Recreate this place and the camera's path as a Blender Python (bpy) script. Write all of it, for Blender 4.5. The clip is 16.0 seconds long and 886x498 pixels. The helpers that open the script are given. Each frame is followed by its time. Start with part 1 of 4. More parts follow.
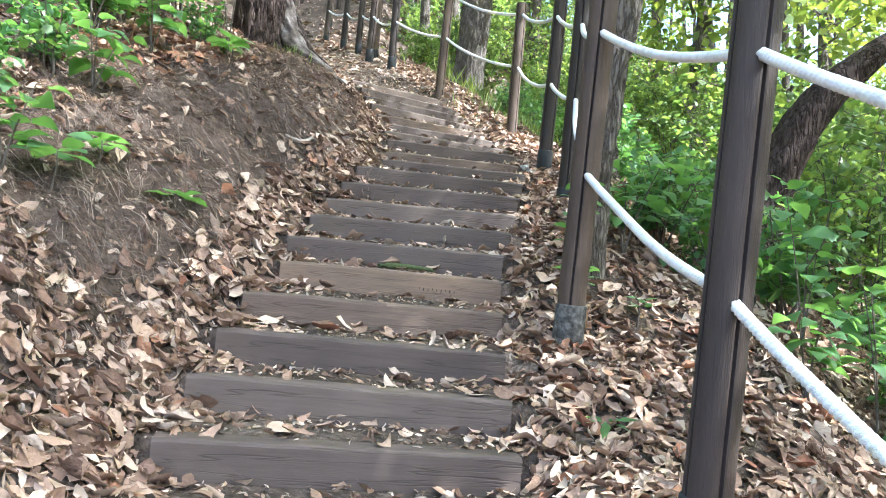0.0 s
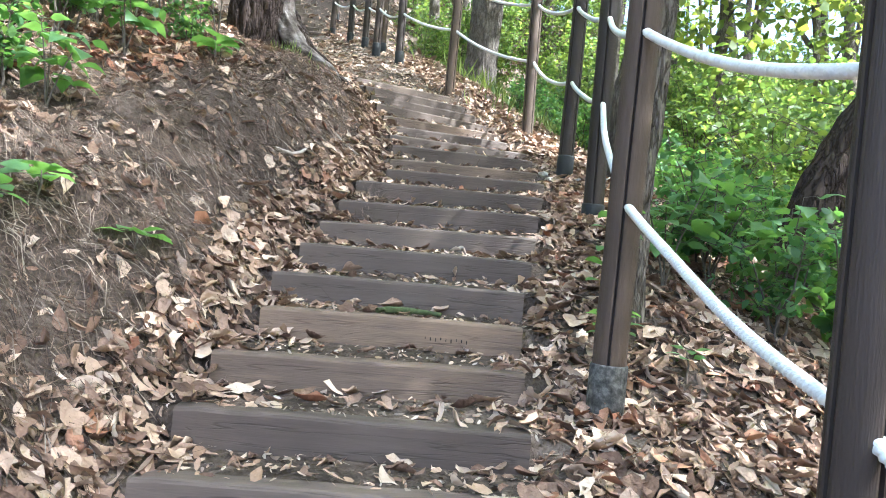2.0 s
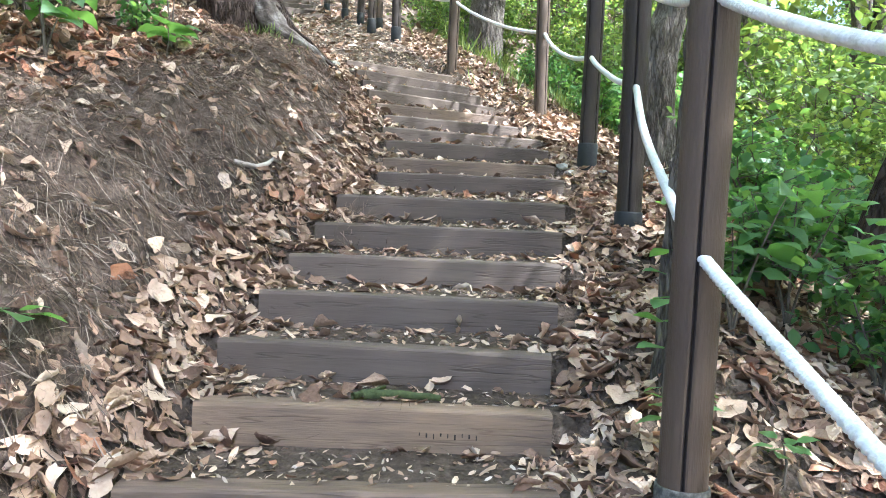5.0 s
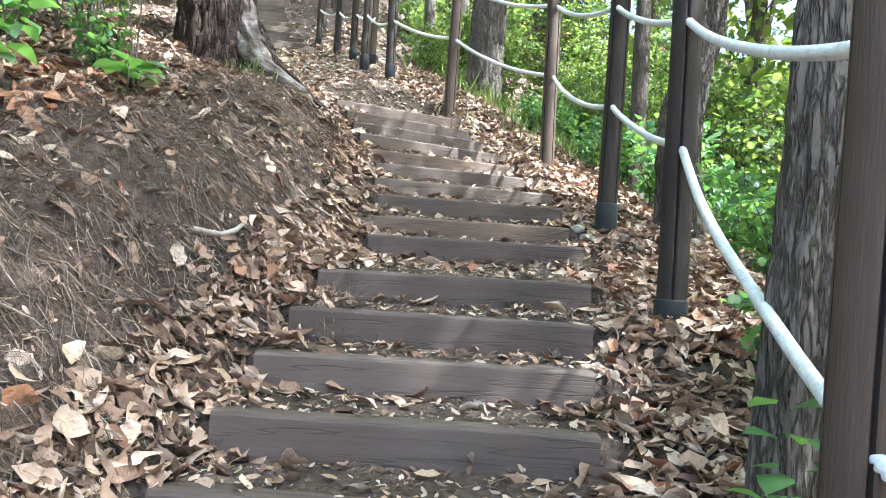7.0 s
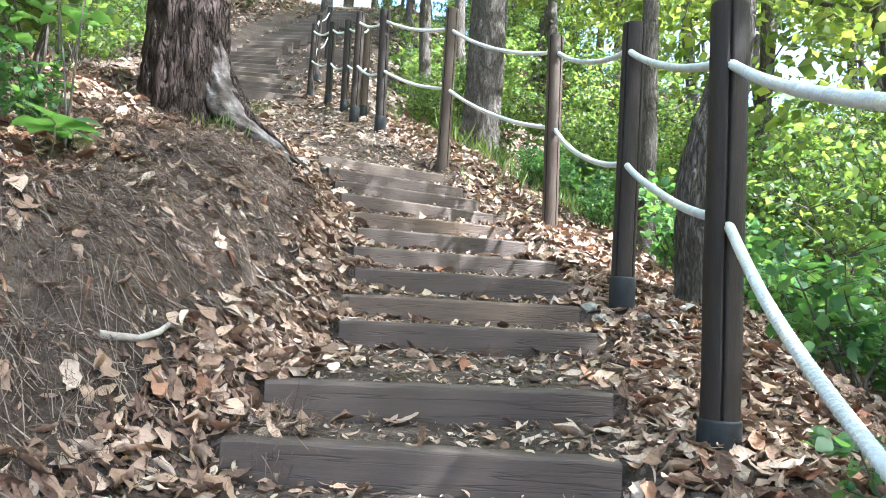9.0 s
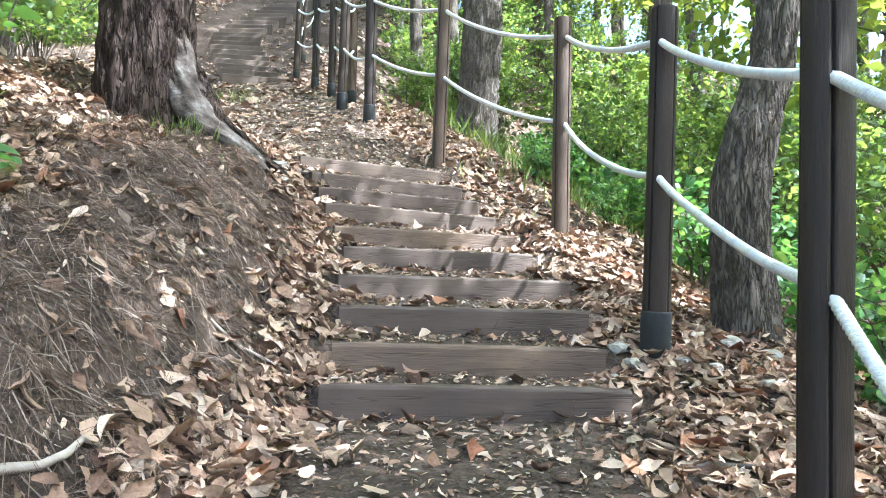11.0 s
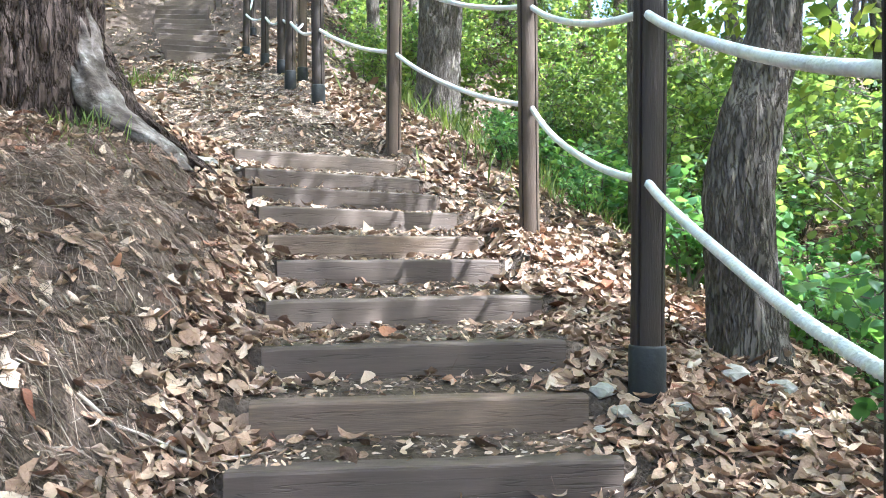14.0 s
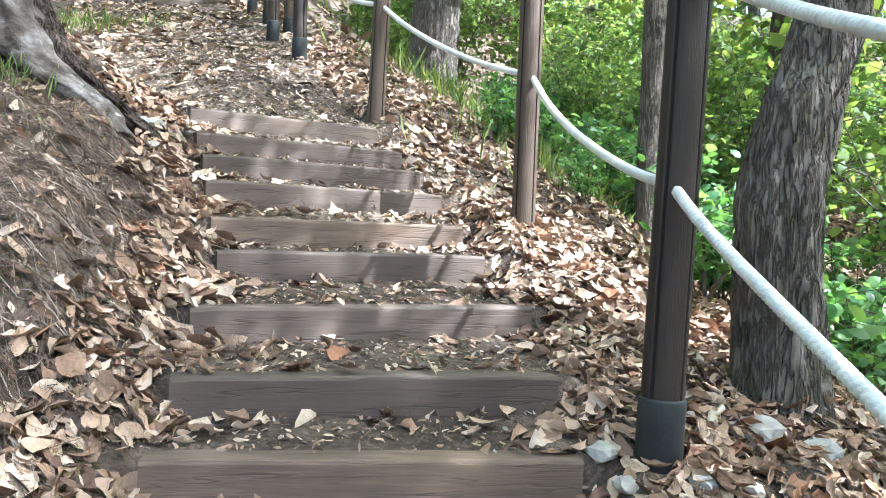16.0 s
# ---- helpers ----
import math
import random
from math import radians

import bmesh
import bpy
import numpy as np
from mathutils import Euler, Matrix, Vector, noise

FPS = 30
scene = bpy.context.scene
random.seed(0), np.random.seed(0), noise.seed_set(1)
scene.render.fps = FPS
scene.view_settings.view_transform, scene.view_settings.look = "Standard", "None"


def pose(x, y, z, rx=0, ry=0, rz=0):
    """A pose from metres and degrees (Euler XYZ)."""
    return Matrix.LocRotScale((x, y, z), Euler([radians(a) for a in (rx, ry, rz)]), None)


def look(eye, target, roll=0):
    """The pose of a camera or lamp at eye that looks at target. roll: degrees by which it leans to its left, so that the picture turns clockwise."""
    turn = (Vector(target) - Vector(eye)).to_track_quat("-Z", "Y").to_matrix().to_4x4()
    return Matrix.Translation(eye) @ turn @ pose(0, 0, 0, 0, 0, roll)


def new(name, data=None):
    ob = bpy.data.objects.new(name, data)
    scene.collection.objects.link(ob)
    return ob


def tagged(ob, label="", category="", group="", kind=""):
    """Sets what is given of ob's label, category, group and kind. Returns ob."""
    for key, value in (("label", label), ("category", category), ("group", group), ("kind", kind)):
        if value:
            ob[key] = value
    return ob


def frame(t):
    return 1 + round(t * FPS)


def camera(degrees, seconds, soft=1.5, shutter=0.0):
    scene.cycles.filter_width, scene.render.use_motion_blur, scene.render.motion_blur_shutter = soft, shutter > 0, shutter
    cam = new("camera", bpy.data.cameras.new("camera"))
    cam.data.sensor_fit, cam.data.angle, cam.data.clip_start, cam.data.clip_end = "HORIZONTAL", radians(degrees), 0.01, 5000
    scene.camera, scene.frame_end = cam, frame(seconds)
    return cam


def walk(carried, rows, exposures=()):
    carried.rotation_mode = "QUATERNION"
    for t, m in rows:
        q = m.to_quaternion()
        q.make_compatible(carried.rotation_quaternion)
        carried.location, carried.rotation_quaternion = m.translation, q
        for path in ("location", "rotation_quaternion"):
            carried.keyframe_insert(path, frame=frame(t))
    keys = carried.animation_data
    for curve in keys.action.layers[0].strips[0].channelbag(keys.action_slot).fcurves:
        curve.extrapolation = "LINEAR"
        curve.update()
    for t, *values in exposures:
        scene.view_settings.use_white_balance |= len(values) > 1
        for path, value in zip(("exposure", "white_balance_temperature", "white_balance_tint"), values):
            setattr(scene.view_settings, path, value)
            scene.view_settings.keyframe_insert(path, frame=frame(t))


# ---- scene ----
cam = camera(57.7, 16.0, soft=1.0)
EXPOSURE = 3.12
PATH = [
    (0, (0.338, -0.377, 1.997), (0.238, 1.62, 2.051), 5.5),
    (0.5, (0.486, -0.145, 2.036), (0.508, 1.854, 2.101), 3.6),
    (1, (0.446, -0.077, 2.109), (0.405, 1.922, 2.171), 2.3),
    (1.5, (0.354, 0.123, 2.092), (0.239, 2.119, 2.132), 2.6),
    (2, (0.3, 0.259, 2.234), (0.17, 2.255, 2.26), 5.0),
    (2.5, (0.359, 0.446, 2.264), (0.229, 2.44, 2.354), 5.4),
    (3, (0.466, 0.615, 2.342), (0.357, 2.608, 2.462), 3.6),
    (3.5, (0.367, 0.695, 2.382), (0.221, 2.687, 2.489), 2.5),
    (3.7, (0.335, 0.791, 2.372), (0.179, 2.782, 2.47), 2.2),
    (5.8, (0.283, 1.431, 2.664), (0.118, 3.422, 2.564), 2.5),
    (6, (0.283, 1.515, 2.696), (0.103, 3.507, 2.73), 2.2),
    (6.5, (0.197, 1.698, 2.815), (0.027, 3.689, 2.885), 2.8),
    (7, (0.15, 1.915, 2.75), (0.013, 3.909, 2.787), 3.5),
    (7.5, (0.2, 2.283, 2.825), (0.062, 4.278, 2.835), -1.7),
    (8, (0.208, 2.361, 2.939), (0.074, 4.352, 3.072), -2.9),
    (8.2, (0.204, 2.411, 2.944), (0.037, 4.398, 3.111), 0.0),
    (10.3, (0.084, 3.175, 3.139), (-0.051, 5.167, 3.242), 3.9),
    (10.5, (0.105, 3.266, 3.195), (-0.028, 5.259, 3.288), 3.2),
    (11, (0.082, 3.33, 3.292), (-0.051, 5.324, 3.382), 1.7),
    (11.5, (0.004, 3.488, 3.28), (-0.123, 5.482, 3.379), 2.0),
    (12, (-0.069, 3.607, 3.374), (-0.184, 5.603, 3.428), 3.9),
    (12.5, (-0.038, 3.687, 3.369), (-0.145, 5.684, 3.39), 4.9),
    (13, (0.137, 3.921, 3.388), (0.054, 5.919, 3.359), 1.7),
    (13.5, (0.18, 3.973, 3.51), (0.119, 5.972, 3.477), 0.5),
    (14, (0.139, 4.025, 3.541), (0.079, 6.024, 3.557), 0.0),
    (14.5, (0.075, 4.22, 3.552), (0.02, 6.218, 3.635), 0.8),
    (15, (0.045, 4.394, 3.649), (-0.006, 6.393, 3.665), 3.2),
    (15.5, (0.111, 4.559, 3.608), (0.069, 6.558, 3.567), 3.7),
    (16, (0.208, 4.723, 3.709), (0.161, 6.72, 3.626), 2.7),
]
walk(cam, [(t, look(eye, target, roll)) for t, eye, target, roll in PATH], exposures=((0.0, EXPOSURE, 5320, 7), (16.0, EXPOSURE, 5180, 7)))

# ---- light ----
SUN_ELEV, SUN_AZ = radians(52), radians(112)   # azimuth clockwise from +y
world = bpy.data.worlds.new("sky")
scene.world = world
world.use_nodes = True
wn = world.node_tree.nodes
sky = wn.new("ShaderNodeTexSky")
sky.sky_type = 'NISHITA'
sky.sun_disc = False
sky.sun_elevation, sky.sun_rotation = SUN_ELEV, SUN_AZ
sky.air_density, sky.dust_density = 0.9, 5.0
world.node_tree.links.new(sky.outputs[0], wn["Background"].inputs[0])
wn["Background"].inputs[1].default_value = 0.15
sun = new("sun", bpy.data.lights.new("sun", "SUN"))
sun.data.energy, sun.data.angle, sun.data.color = 3.1, radians(0.55), (1.0, 0.95, 0.87)
sun_way = Vector((math.sin(SUN_AZ) * math.cos(SUN_ELEV), math.cos(SUN_AZ) * math.cos(SUN_ELEV), math.sin(SUN_ELEV)))
sun.matrix_world = look(sun_way * 60, (0, 0, 0))

# ---- materials ----


def material(name, colours, scale=8.0, rough=0.8, bump=0.3, bump_scale=60.0, stretch=(1, 1, 1), spread="noise",
             translucent=0.0, detail=6.0, coords="Object", gloss=0.35, patch=0.0, bump_dist=0.01, plates=None, plate_depth=0.022, plate_width=0.1, plate_shade=0.6):
    """Noise-driven material: colours is a list of (position, rgb). spread 'island' or 'object' adds a random shift per piece."""
    m = bpy.data.materials.new(name)
    m.use_nodes = True
    nt = m.node_tree
    nd, lk = nt.nodes, nt.links.new
    bsdf = nd["Principled BSDF"]
    tc = nd.new("ShaderNodeTexCoord")
    mp = nd.new("ShaderNodeMapping")
    mp.inputs["Scale"].default_value = stretch
    lk(tc.outputs[coords], mp.inputs[0])
    n1 = nd.new("ShaderNodeTexNoise")
    n1.inputs["Scale"].default_value, n1.inputs["Detail"].default_value = scale, detail
    n1.inputs["Roughness"].default_value = 0.65
    lk(mp.outputs[0], n1.inputs["Vector"])
    fac = n1.outputs[0]
    if spread in ("island", "object"):
        if spread == "island":
            rnd = nd.new("ShaderNodeNewGeometry").outputs["Random Per Island"]
        else:
            rnd = nd.new("ShaderNodeObjectInfo").outputs["Random"]
        mix = nd.new("ShaderNodeMix")
        mix.inputs[0].default_value = 0.72 if spread == "island" else 0.4
        lk(fac, mix.inputs[2])
        lk(rnd, mix.inputs[3])
        fac = mix.outputs[0]
    if patch:
        n3 = nd.new("ShaderNodeTexNoise")
        n3.inputs["Scale"].default_value, n3.inputs["Detail"].default_value = patch, 3.0
        lk(tc.outputs[coords], n3.inputs["Vector"])
        mx = nd.new("ShaderNodeMix")
        mx.inputs[0].default_value = 0.45
        lk(fac, mx.inputs[2])
        lk(n3.outputs[0], mx.inputs[3])
        fac = mx.outputs[0]
    ramp = nd.new("ShaderNodeValToRGB")
    el = ramp.color_ramp.elements
    while len(el) < len(colours):
        el.new(0.5)
    for e, (p, c) in zip(el, colours):
        e.position, e.color = p, (*c, 1)
    lk(fac, ramp.inputs[0])
    lk(ramp.outputs[0], bsdf.inputs["Base Color"])
    bsdf.inputs["Roughness"].default_value = rough
    bsdf.inputs["Specular IOR Level"].default_value = gloss
    if plates:
        mp2 = nd.new("ShaderNodeMapping")
        mp2.inputs["Scale"].default_value = plates
        lk(tc.outputs[coords], mp2.inputs[0])
        vo = nd.new("ShaderNodeTexNoise")
        vo.inputs["Scale"].default_value, vo.inputs["Detail"].default_value = 1.0, 3.0
        lk(mp2.outputs[0], vo.inputs["Vector"])
        mid = nd.new("ShaderNodeMath")
        mid.operation = 'SUBTRACT'
        mid.inputs[1].default_value = 0.5
        lk(vo.outputs[0], mid.inputs[0])
        rid = nd.new("ShaderNodeMath")
        rid.operation = 'ABSOLUTE'
        lk(mid.outputs[0], rid.inputs[0])
        cl = nd.new("ShaderNodeMapRange")
        cl.inputs["From Max"].default_value = plate_width
        lk(rid.outputs[0], cl.inputs[0])
        b0 = nd.new("ShaderNodeBump")
        b0.inputs["Strength"].default_value, b0.inputs["Distance"].default_value = 1.0, plate_depth
        lk(cl.outputs[0], b0.inputs["Height"])
        # crevice shade multiplied into the base colour along the furrows between plates
        dark = nd.new("ShaderNodeMix")
        dark.data_type, dark.blend_type = 'RGBA', 'MULTIPLY'
        dark.inputs[0].default_value = 1.0
        lk(ramp.outputs[0], dark.inputs[6])
        cr = nd.new("ShaderNodeValToRGB")
        cr.color_ramp.elements[0].color, cr.color_ramp.elements[1].color = (plate_shade, plate_shade * 0.95, plate_shade * 0.92, 1), (1.04, 1.03, 1.02, 1)
        lk(cl.outputs[0], cr.inputs[0])
        lk(cr.outputs[0], dark.inputs[7])
        lk(dark.outputs[2], bsdf.inputs["Base Color"])
    if bump:
        n2 = nd.new("ShaderNodeTexNoise")
        n2.inputs["Scale"].default_value, n2.inputs["Detail"].default_value = bump_scale, 5.0
        lk(mp.outputs[0], n2.inputs["Vector"])
        bp = nd.new("ShaderNodeBump")
        bp.inputs["Strength"].default_value, bp.inputs["Distance"].default_value = bump, bump_dist
        lk(n2.outputs[0], bp.inputs["Height"])
        lk(bp.outputs[0], bsdf.inputs["Normal"])
        if plates:
            lk(b0.outputs[0], bp.inputs["Normal"])
    if translucent:
        tr = nd.new("ShaderNodeBsdfTranslucent")
        br = nd.new("ShaderNodeMix")
        br.data_type, br.blend_type = 'RGBA', 'MULTIPLY'
        br.inputs[0].default_value = 1.0
        lk(ramp.outputs[0], br.inputs[6])
        br.inputs[7].default_value = (3.0, 2.7, 1.15, 1)
        lk(br.outputs[2], tr.inputs[0])
        ms = nd.new("ShaderNodeMixShader")
        ms.inputs[0].default_value = translucent
        lk(bsdf.outputs[0], ms.inputs[1])
        lk(tr.outputs[0], ms.inputs[2])
        lk(ms.outputs[0], nd["Material Output"].inputs[0])
    return m


SOIL = material("forest_soil", [(0.25, (0.036, 0.026, 0.020)), (0.5, (0.09, 0.067, 0.052)), (0.62, (0.16, 0.124, 0.097)), (0.8, (0.27, 0.22, 0.178))],
                scale=22, rough=0.95, bump=1.0, bump_scale=45, gloss=0.1, patch=1.4, bump_dist=0.03)
LITTER = material("dry_leaves", [(0.10, (0.085, 0.046, 0.030)), (0.32, (0.225, 0.137, 0.09)), (0.52, (0.37, 0.245, 0.165)), (0.70, (0.49, 0.352, 0.25)), (0.9, (0.60, 0.48, 0.37))],
                  scale=45, rough=0.7, bump=0.9, bump_scale=70, spread="island", gloss=0.3)
CHAFF = material("pale_chaff", [(0.2, (0.17, 0.13, 0.10)), (0.5, (0.34, 0.27, 0.21)), (0.85, (0.52, 0.44, 0.36))],
                 scale=30, rough=0.85, bump=0, spread="island", gloss=0.2)
RUSSET = material("russet_leaves", [(0.2, (0.15, 0.06, 0.033)), (0.5, (0.31, 0.14, 0.075)), (0.8, (0.45, 0.25, 0.15))],
                  scale=45, rough=0.7, bump=0.9, bump_scale=70, spread="island", gloss=0.3)
LITTER_ONE = material("dry_leaf", [(0.2, (0.20, 0.125, 0.082)), (0.5, (0.38, 0.255, 0.172)), (0.8, (0.56, 0.43, 0.32))],
                      scale=30, rough=0.7, bump=0.4, bump_scale=90, spread="object", gloss=0.3)
RUSSET_ONE = material("russet_leaf", [(0.2, (0.16, 0.06, 0.033)), (0.5, (0.32, 0.145, 0.078)), (0.8, (0.45, 0.25, 0.15))],
                      scale=30, rough=0.7, bump=0.4, bump_scale=90, spread="object", gloss=0.3)
NEEDLE = material("pine_needles", [(0.2, (0.042, 0.028, 0.021)), (0.5, (0.11, 0.073, 0.052)), (0.85, (0.24, 0.168, 0.122))],
                  scale=10, rough=0.85, bump=0, spread="island", gloss=0.2)
BEAM = material("weathered_timber", [(0.15, (0.045, 0.033, 0.027)), (0.42, (0.088, 0.065, 0.052)), (0.58, (0.125, 0.094, 0.075)), (0.8, (0.21, 0.155, 0.115))],
                scale=5, rough=0.7, bump=0.15, bump_scale=24, stretch=(0.6, 6, 9), spread="object", patch=2.2, plates=(0.5, 11, 14), plate_depth=0.0015, plate_width=0.008, plate_shade=0.72)
BEAM_ORANGE = material("orange_brown_timber", [(0.2, (0.06, 0.043, 0.034)), (0.42, (0.13, 0.092, 0.068)), (0.56, (0.22, 0.15, 0.10)), (0.75, (0.36, 0.235, 0.145))],
                     scale=6, rough=0.7, bump=0.3, bump_scale=24, stretch=(0.6, 6, 9), spread="object", patch=2.0, plates=(0.5, 11, 14), plate_depth=0.0015, plate_width=0.008, plate_shade=0.72)
POST = material("stained_post_wood", [(0.2, (0.018, 0.0125, 0.010)), (0.5, (0.040, 0.0275, 0.021)), (0.8, (0.082, 0.056, 0.041))],
                scale=9, rough=0.6, bump=0.4, bump_scale=30, stretch=(8, 8, 0.7), spread="object", patch=1.6)
POST_PALE = material("paler_brown_post_wood", [(0.2, (0.036, 0.024, 0.017)), (0.5, (0.08, 0.054, 0.038)), (0.8, (0.15, 0.107, 0.078))],
                     scale=9, rough=0.65, bump=0.4, bump_scale=30, stretch=(8, 8, 0.7), spread="object", patch=1.6)
# near-black wood: the shade inside grooves and carvings is put into its colour
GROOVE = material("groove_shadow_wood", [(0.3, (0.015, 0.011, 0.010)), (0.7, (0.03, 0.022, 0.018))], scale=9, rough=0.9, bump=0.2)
COLLAR = material("black_rubber_collar", [(0.25, (0.012, 0.013, 0.014)), (0.55, (0.03, 0.032, 0.034)), (0.68, (0.12, 0.11, 0.09)), (0.85, (0.26, 0.24, 0.2))],
                  scale=6, rough=0.65, bump=0.3, bump_scale=40, patch=7.0)
COLLAR_GREY = material("worn_grey_collar", [(0.35, (0.022, 0.021, 0.019)), (0.5, (0.075, 0.07, 0.062)), (0.68, (0.21, 0.20, 0.175))],
                       scale=30, rough=0.75, bump=0.4, bump_scale=60)
ROPE = material("white_rope", [(0.25, (0.55, 0.54, 0.51)), (0.5, (0.76, 0.76, 0.74)), (0.8, (0.85, 0.85, 0.84))], scale=25, rough=0.75, bump=0.4, bump_scale=160)
BARK = material("pine_bark", [(0.25, (0.022, 0.015, 0.012)), (0.5, (0.056, 0.040, 0.033)), (0.75, (0.115, 0.088, 0.072))],
                scale=9, rough=0.9, bump=0.7, bump_scale=30, stretch=(2.0, 2.0, 0.8), gloss=0.15, patch=3, plates=(24, 24, 5), plate_shade=0.5)
OAK_BARK = material("grey_oak_bark", [(0.25, (0.055, 0.046, 0.039)), (0.5, (0.145, 0.125, 0.107)), (0.75, (0.27, 0.24, 0.205))],
                    scale=12, rough=0.9, bump=0.7, bump_scale=30, stretch=(3, 3, 0.9), gloss=0.15, patch=3, plates=(46, 46, 8), plate_depth=0.014, plate_shade=0.55)
ROOT = material("pale_root_bark", [(0.35, (0.03, 0.023, 0.019)), (0.48, (0.075, 0.06, 0.05)), (0.58, (0.15, 0.13, 0.115)), (0.68, (0.34, 0.32, 0.30))],
                scale=11, rough=0.85, bump=0.9, bump_scale=40, gloss=0.2, stretch=(0.8, 1.8, 1.2), patch=5.0)
ROOTLET = material("pale_rootlets", [(0.2, (0.065, 0.047, 0.037)), (0.5, (0.15, 0.115, 0.09)), (0.85, (0.33, 0.27, 0.215))],
                   scale=4, rough=0.85, bump=0, spread="island", gloss=0.2)
MOSS = material("moss", [(0.3, (0.03, 0.04, 0.015)), (0.7, (0.09, 0.11, 0.04))], scale=40, rough=0.95, bump=0.6)
TWIG = material("twig_bark", [(0.3, (0.06, 0.048, 0.038)), (0.7, (0.15, 0.125, 0.10))], scale=20, rough=0.85, bump=0.3)
PALE_TWIG = material("pale_dry_twig", [(0.3, (0.30, 0.25, 0.20)), (0.7, (0.5, 0.44, 0.37))], scale=20, rough=0.85, bump=0.3)
STONE = material("pale_stone", [(0.3, (0.24, 0.22, 0.19)), (0.5, (0.40, 0.37, 0.33)), (0.75, (0.52, 0.49, 0.44))], scale=9, rough=0.85, bump=0.5)
CANOPY = material("tree_leaves", [(0.2, (0.06, 0.095, 0.03)), (0.5, (0.11, 0.155, 0.048)), (0.8, (0.175, 0.21, 0.06))],
                  scale=6, rough=0.5, bump=0, spread="island", translucent=0.5, gloss=0.4)
SHRUB = material("shrub_leaves", [(0.2, (0.055, 0.10, 0.038)), (0.5, (0.095, 0.155, 0.06)), (0.8, (0.15, 0.205, 0.07))],
                 scale=6, rough=0.5, bump=0, spread="island", translucent=0.45, gloss=0.4)
SEEDLING = material("seedling_leaves", [(0.2, (0.045, 0.11, 0.045)), (0.5, (0.075, 0.165, 0.065)), (0.8, (0.12, 0.21, 0.075))],
                    scale=14, rough=0.45, bump=0.2, bump_scale=60, spread="island", translucent=0.42, gloss=0.5)
GRASS = material("grass_blades", [(0.2, (0.06, 0.10, 0.03)), (0.8, (0.17, 0.22, 0.07))], scale=6, rough=0.6, bump=0, spread="island", translucent=0.3)

# ---- plan: stair timbers (left x, left y, right x, right y, top z) ----
STEPS = [
    (-0.62, 2.06, 0.535, 2.32, 1.405), (-0.69, 2.50, 0.50, 2.62, 1.54), (-0.706, 2.84, 0.473, 2.95, 1.68),
    (-0.72, 3.20, 0.456, 3.36, 1.826), (-0.66, 3.58, 0.445, 3.68, 1.977), (-0.735, 3.98, 0.45, 3.97, 2.113),
    (-0.70, 4.33, 0.489, 4.35, 2.262), (-0.70, 4.75, 0.52, 4.80, 2.40), (-0.67, 5.09, 0.54, 5.09, 2.546),
    (-0.625, 5.37, 0.585, 5.62, 2.70), (-0.583, 6.39, 0.637, 6.59, 2.898), (-0.62, 6.80, 0.59, 7.02, 3.027),
    (-0.655, 7.11, 0.56, 7.45, 3.184), (-0.75, 7.56, 0.525, 8.16, 3.34), (-0.84, 8.15, 0.326, 8.71, 3.518),
    (-0.95, 8.40, 0.21, 9.07, 3.658), (-1.085, 8.73, 0.07, 9.65, 3.838), (-1.21, 9.05, -0.08, 9.85, 3.985),
    (-1.305, 9.22, -0.22, 10.05, 4.118), (-1.515, 9.71, -0.43, 10.48, 4.31)]
MEAN_RISE = 0.135
S = np.array(STEPS)
# path centre line and edges, continued below and above the timbers
CY = np.r_[-60, -3, 1.2, (S[:, 1] + S[:, 3]) / 2, 12.0, 13.6, 16.0, 18.4, 23.0, 30.0, 60.0, 400.0]
CZ = np.r_[-14, -0.35, 1.06, S[:, 4] - 0.5 * MEAN_RISE, 4.98, 5.54, 6.30, 7.05, 9.85, 13.6, 23.0, 60.0]
CL = np.r_[-0.7, -0.7, -0.65, S[:, 0], -3.1, -4.3, -5.7, -6.6, -6.8, -7, -7, -7]
CR = np.r_[0.7, 0.7, 0.6, S[:, 2], -1.25, -1.9, -2.8, -4.2, -4.4, -4.5, -4.5, -4.5]
BANK_D = np.array([0, 0.15, 0.3, 0.5, 0.75, 1.1, 1.6, 2.5, 4.5, 10, 30, 300])
BANK_H = np.array([0, 0.07, 0.19, 0.38, 0.57, 0.72, 0.84, 1.0, 1.4, 2.6, 6, 20])
FALL_D = np.array([0, 0.5, 0.9, 1.4, 2.2, 4.0, 8.0, 20, 300])
FALL_H = np.array([0, -0.01, -0.06, -0.26, -0.80, -1.5, -2.5, -4.5, -20])


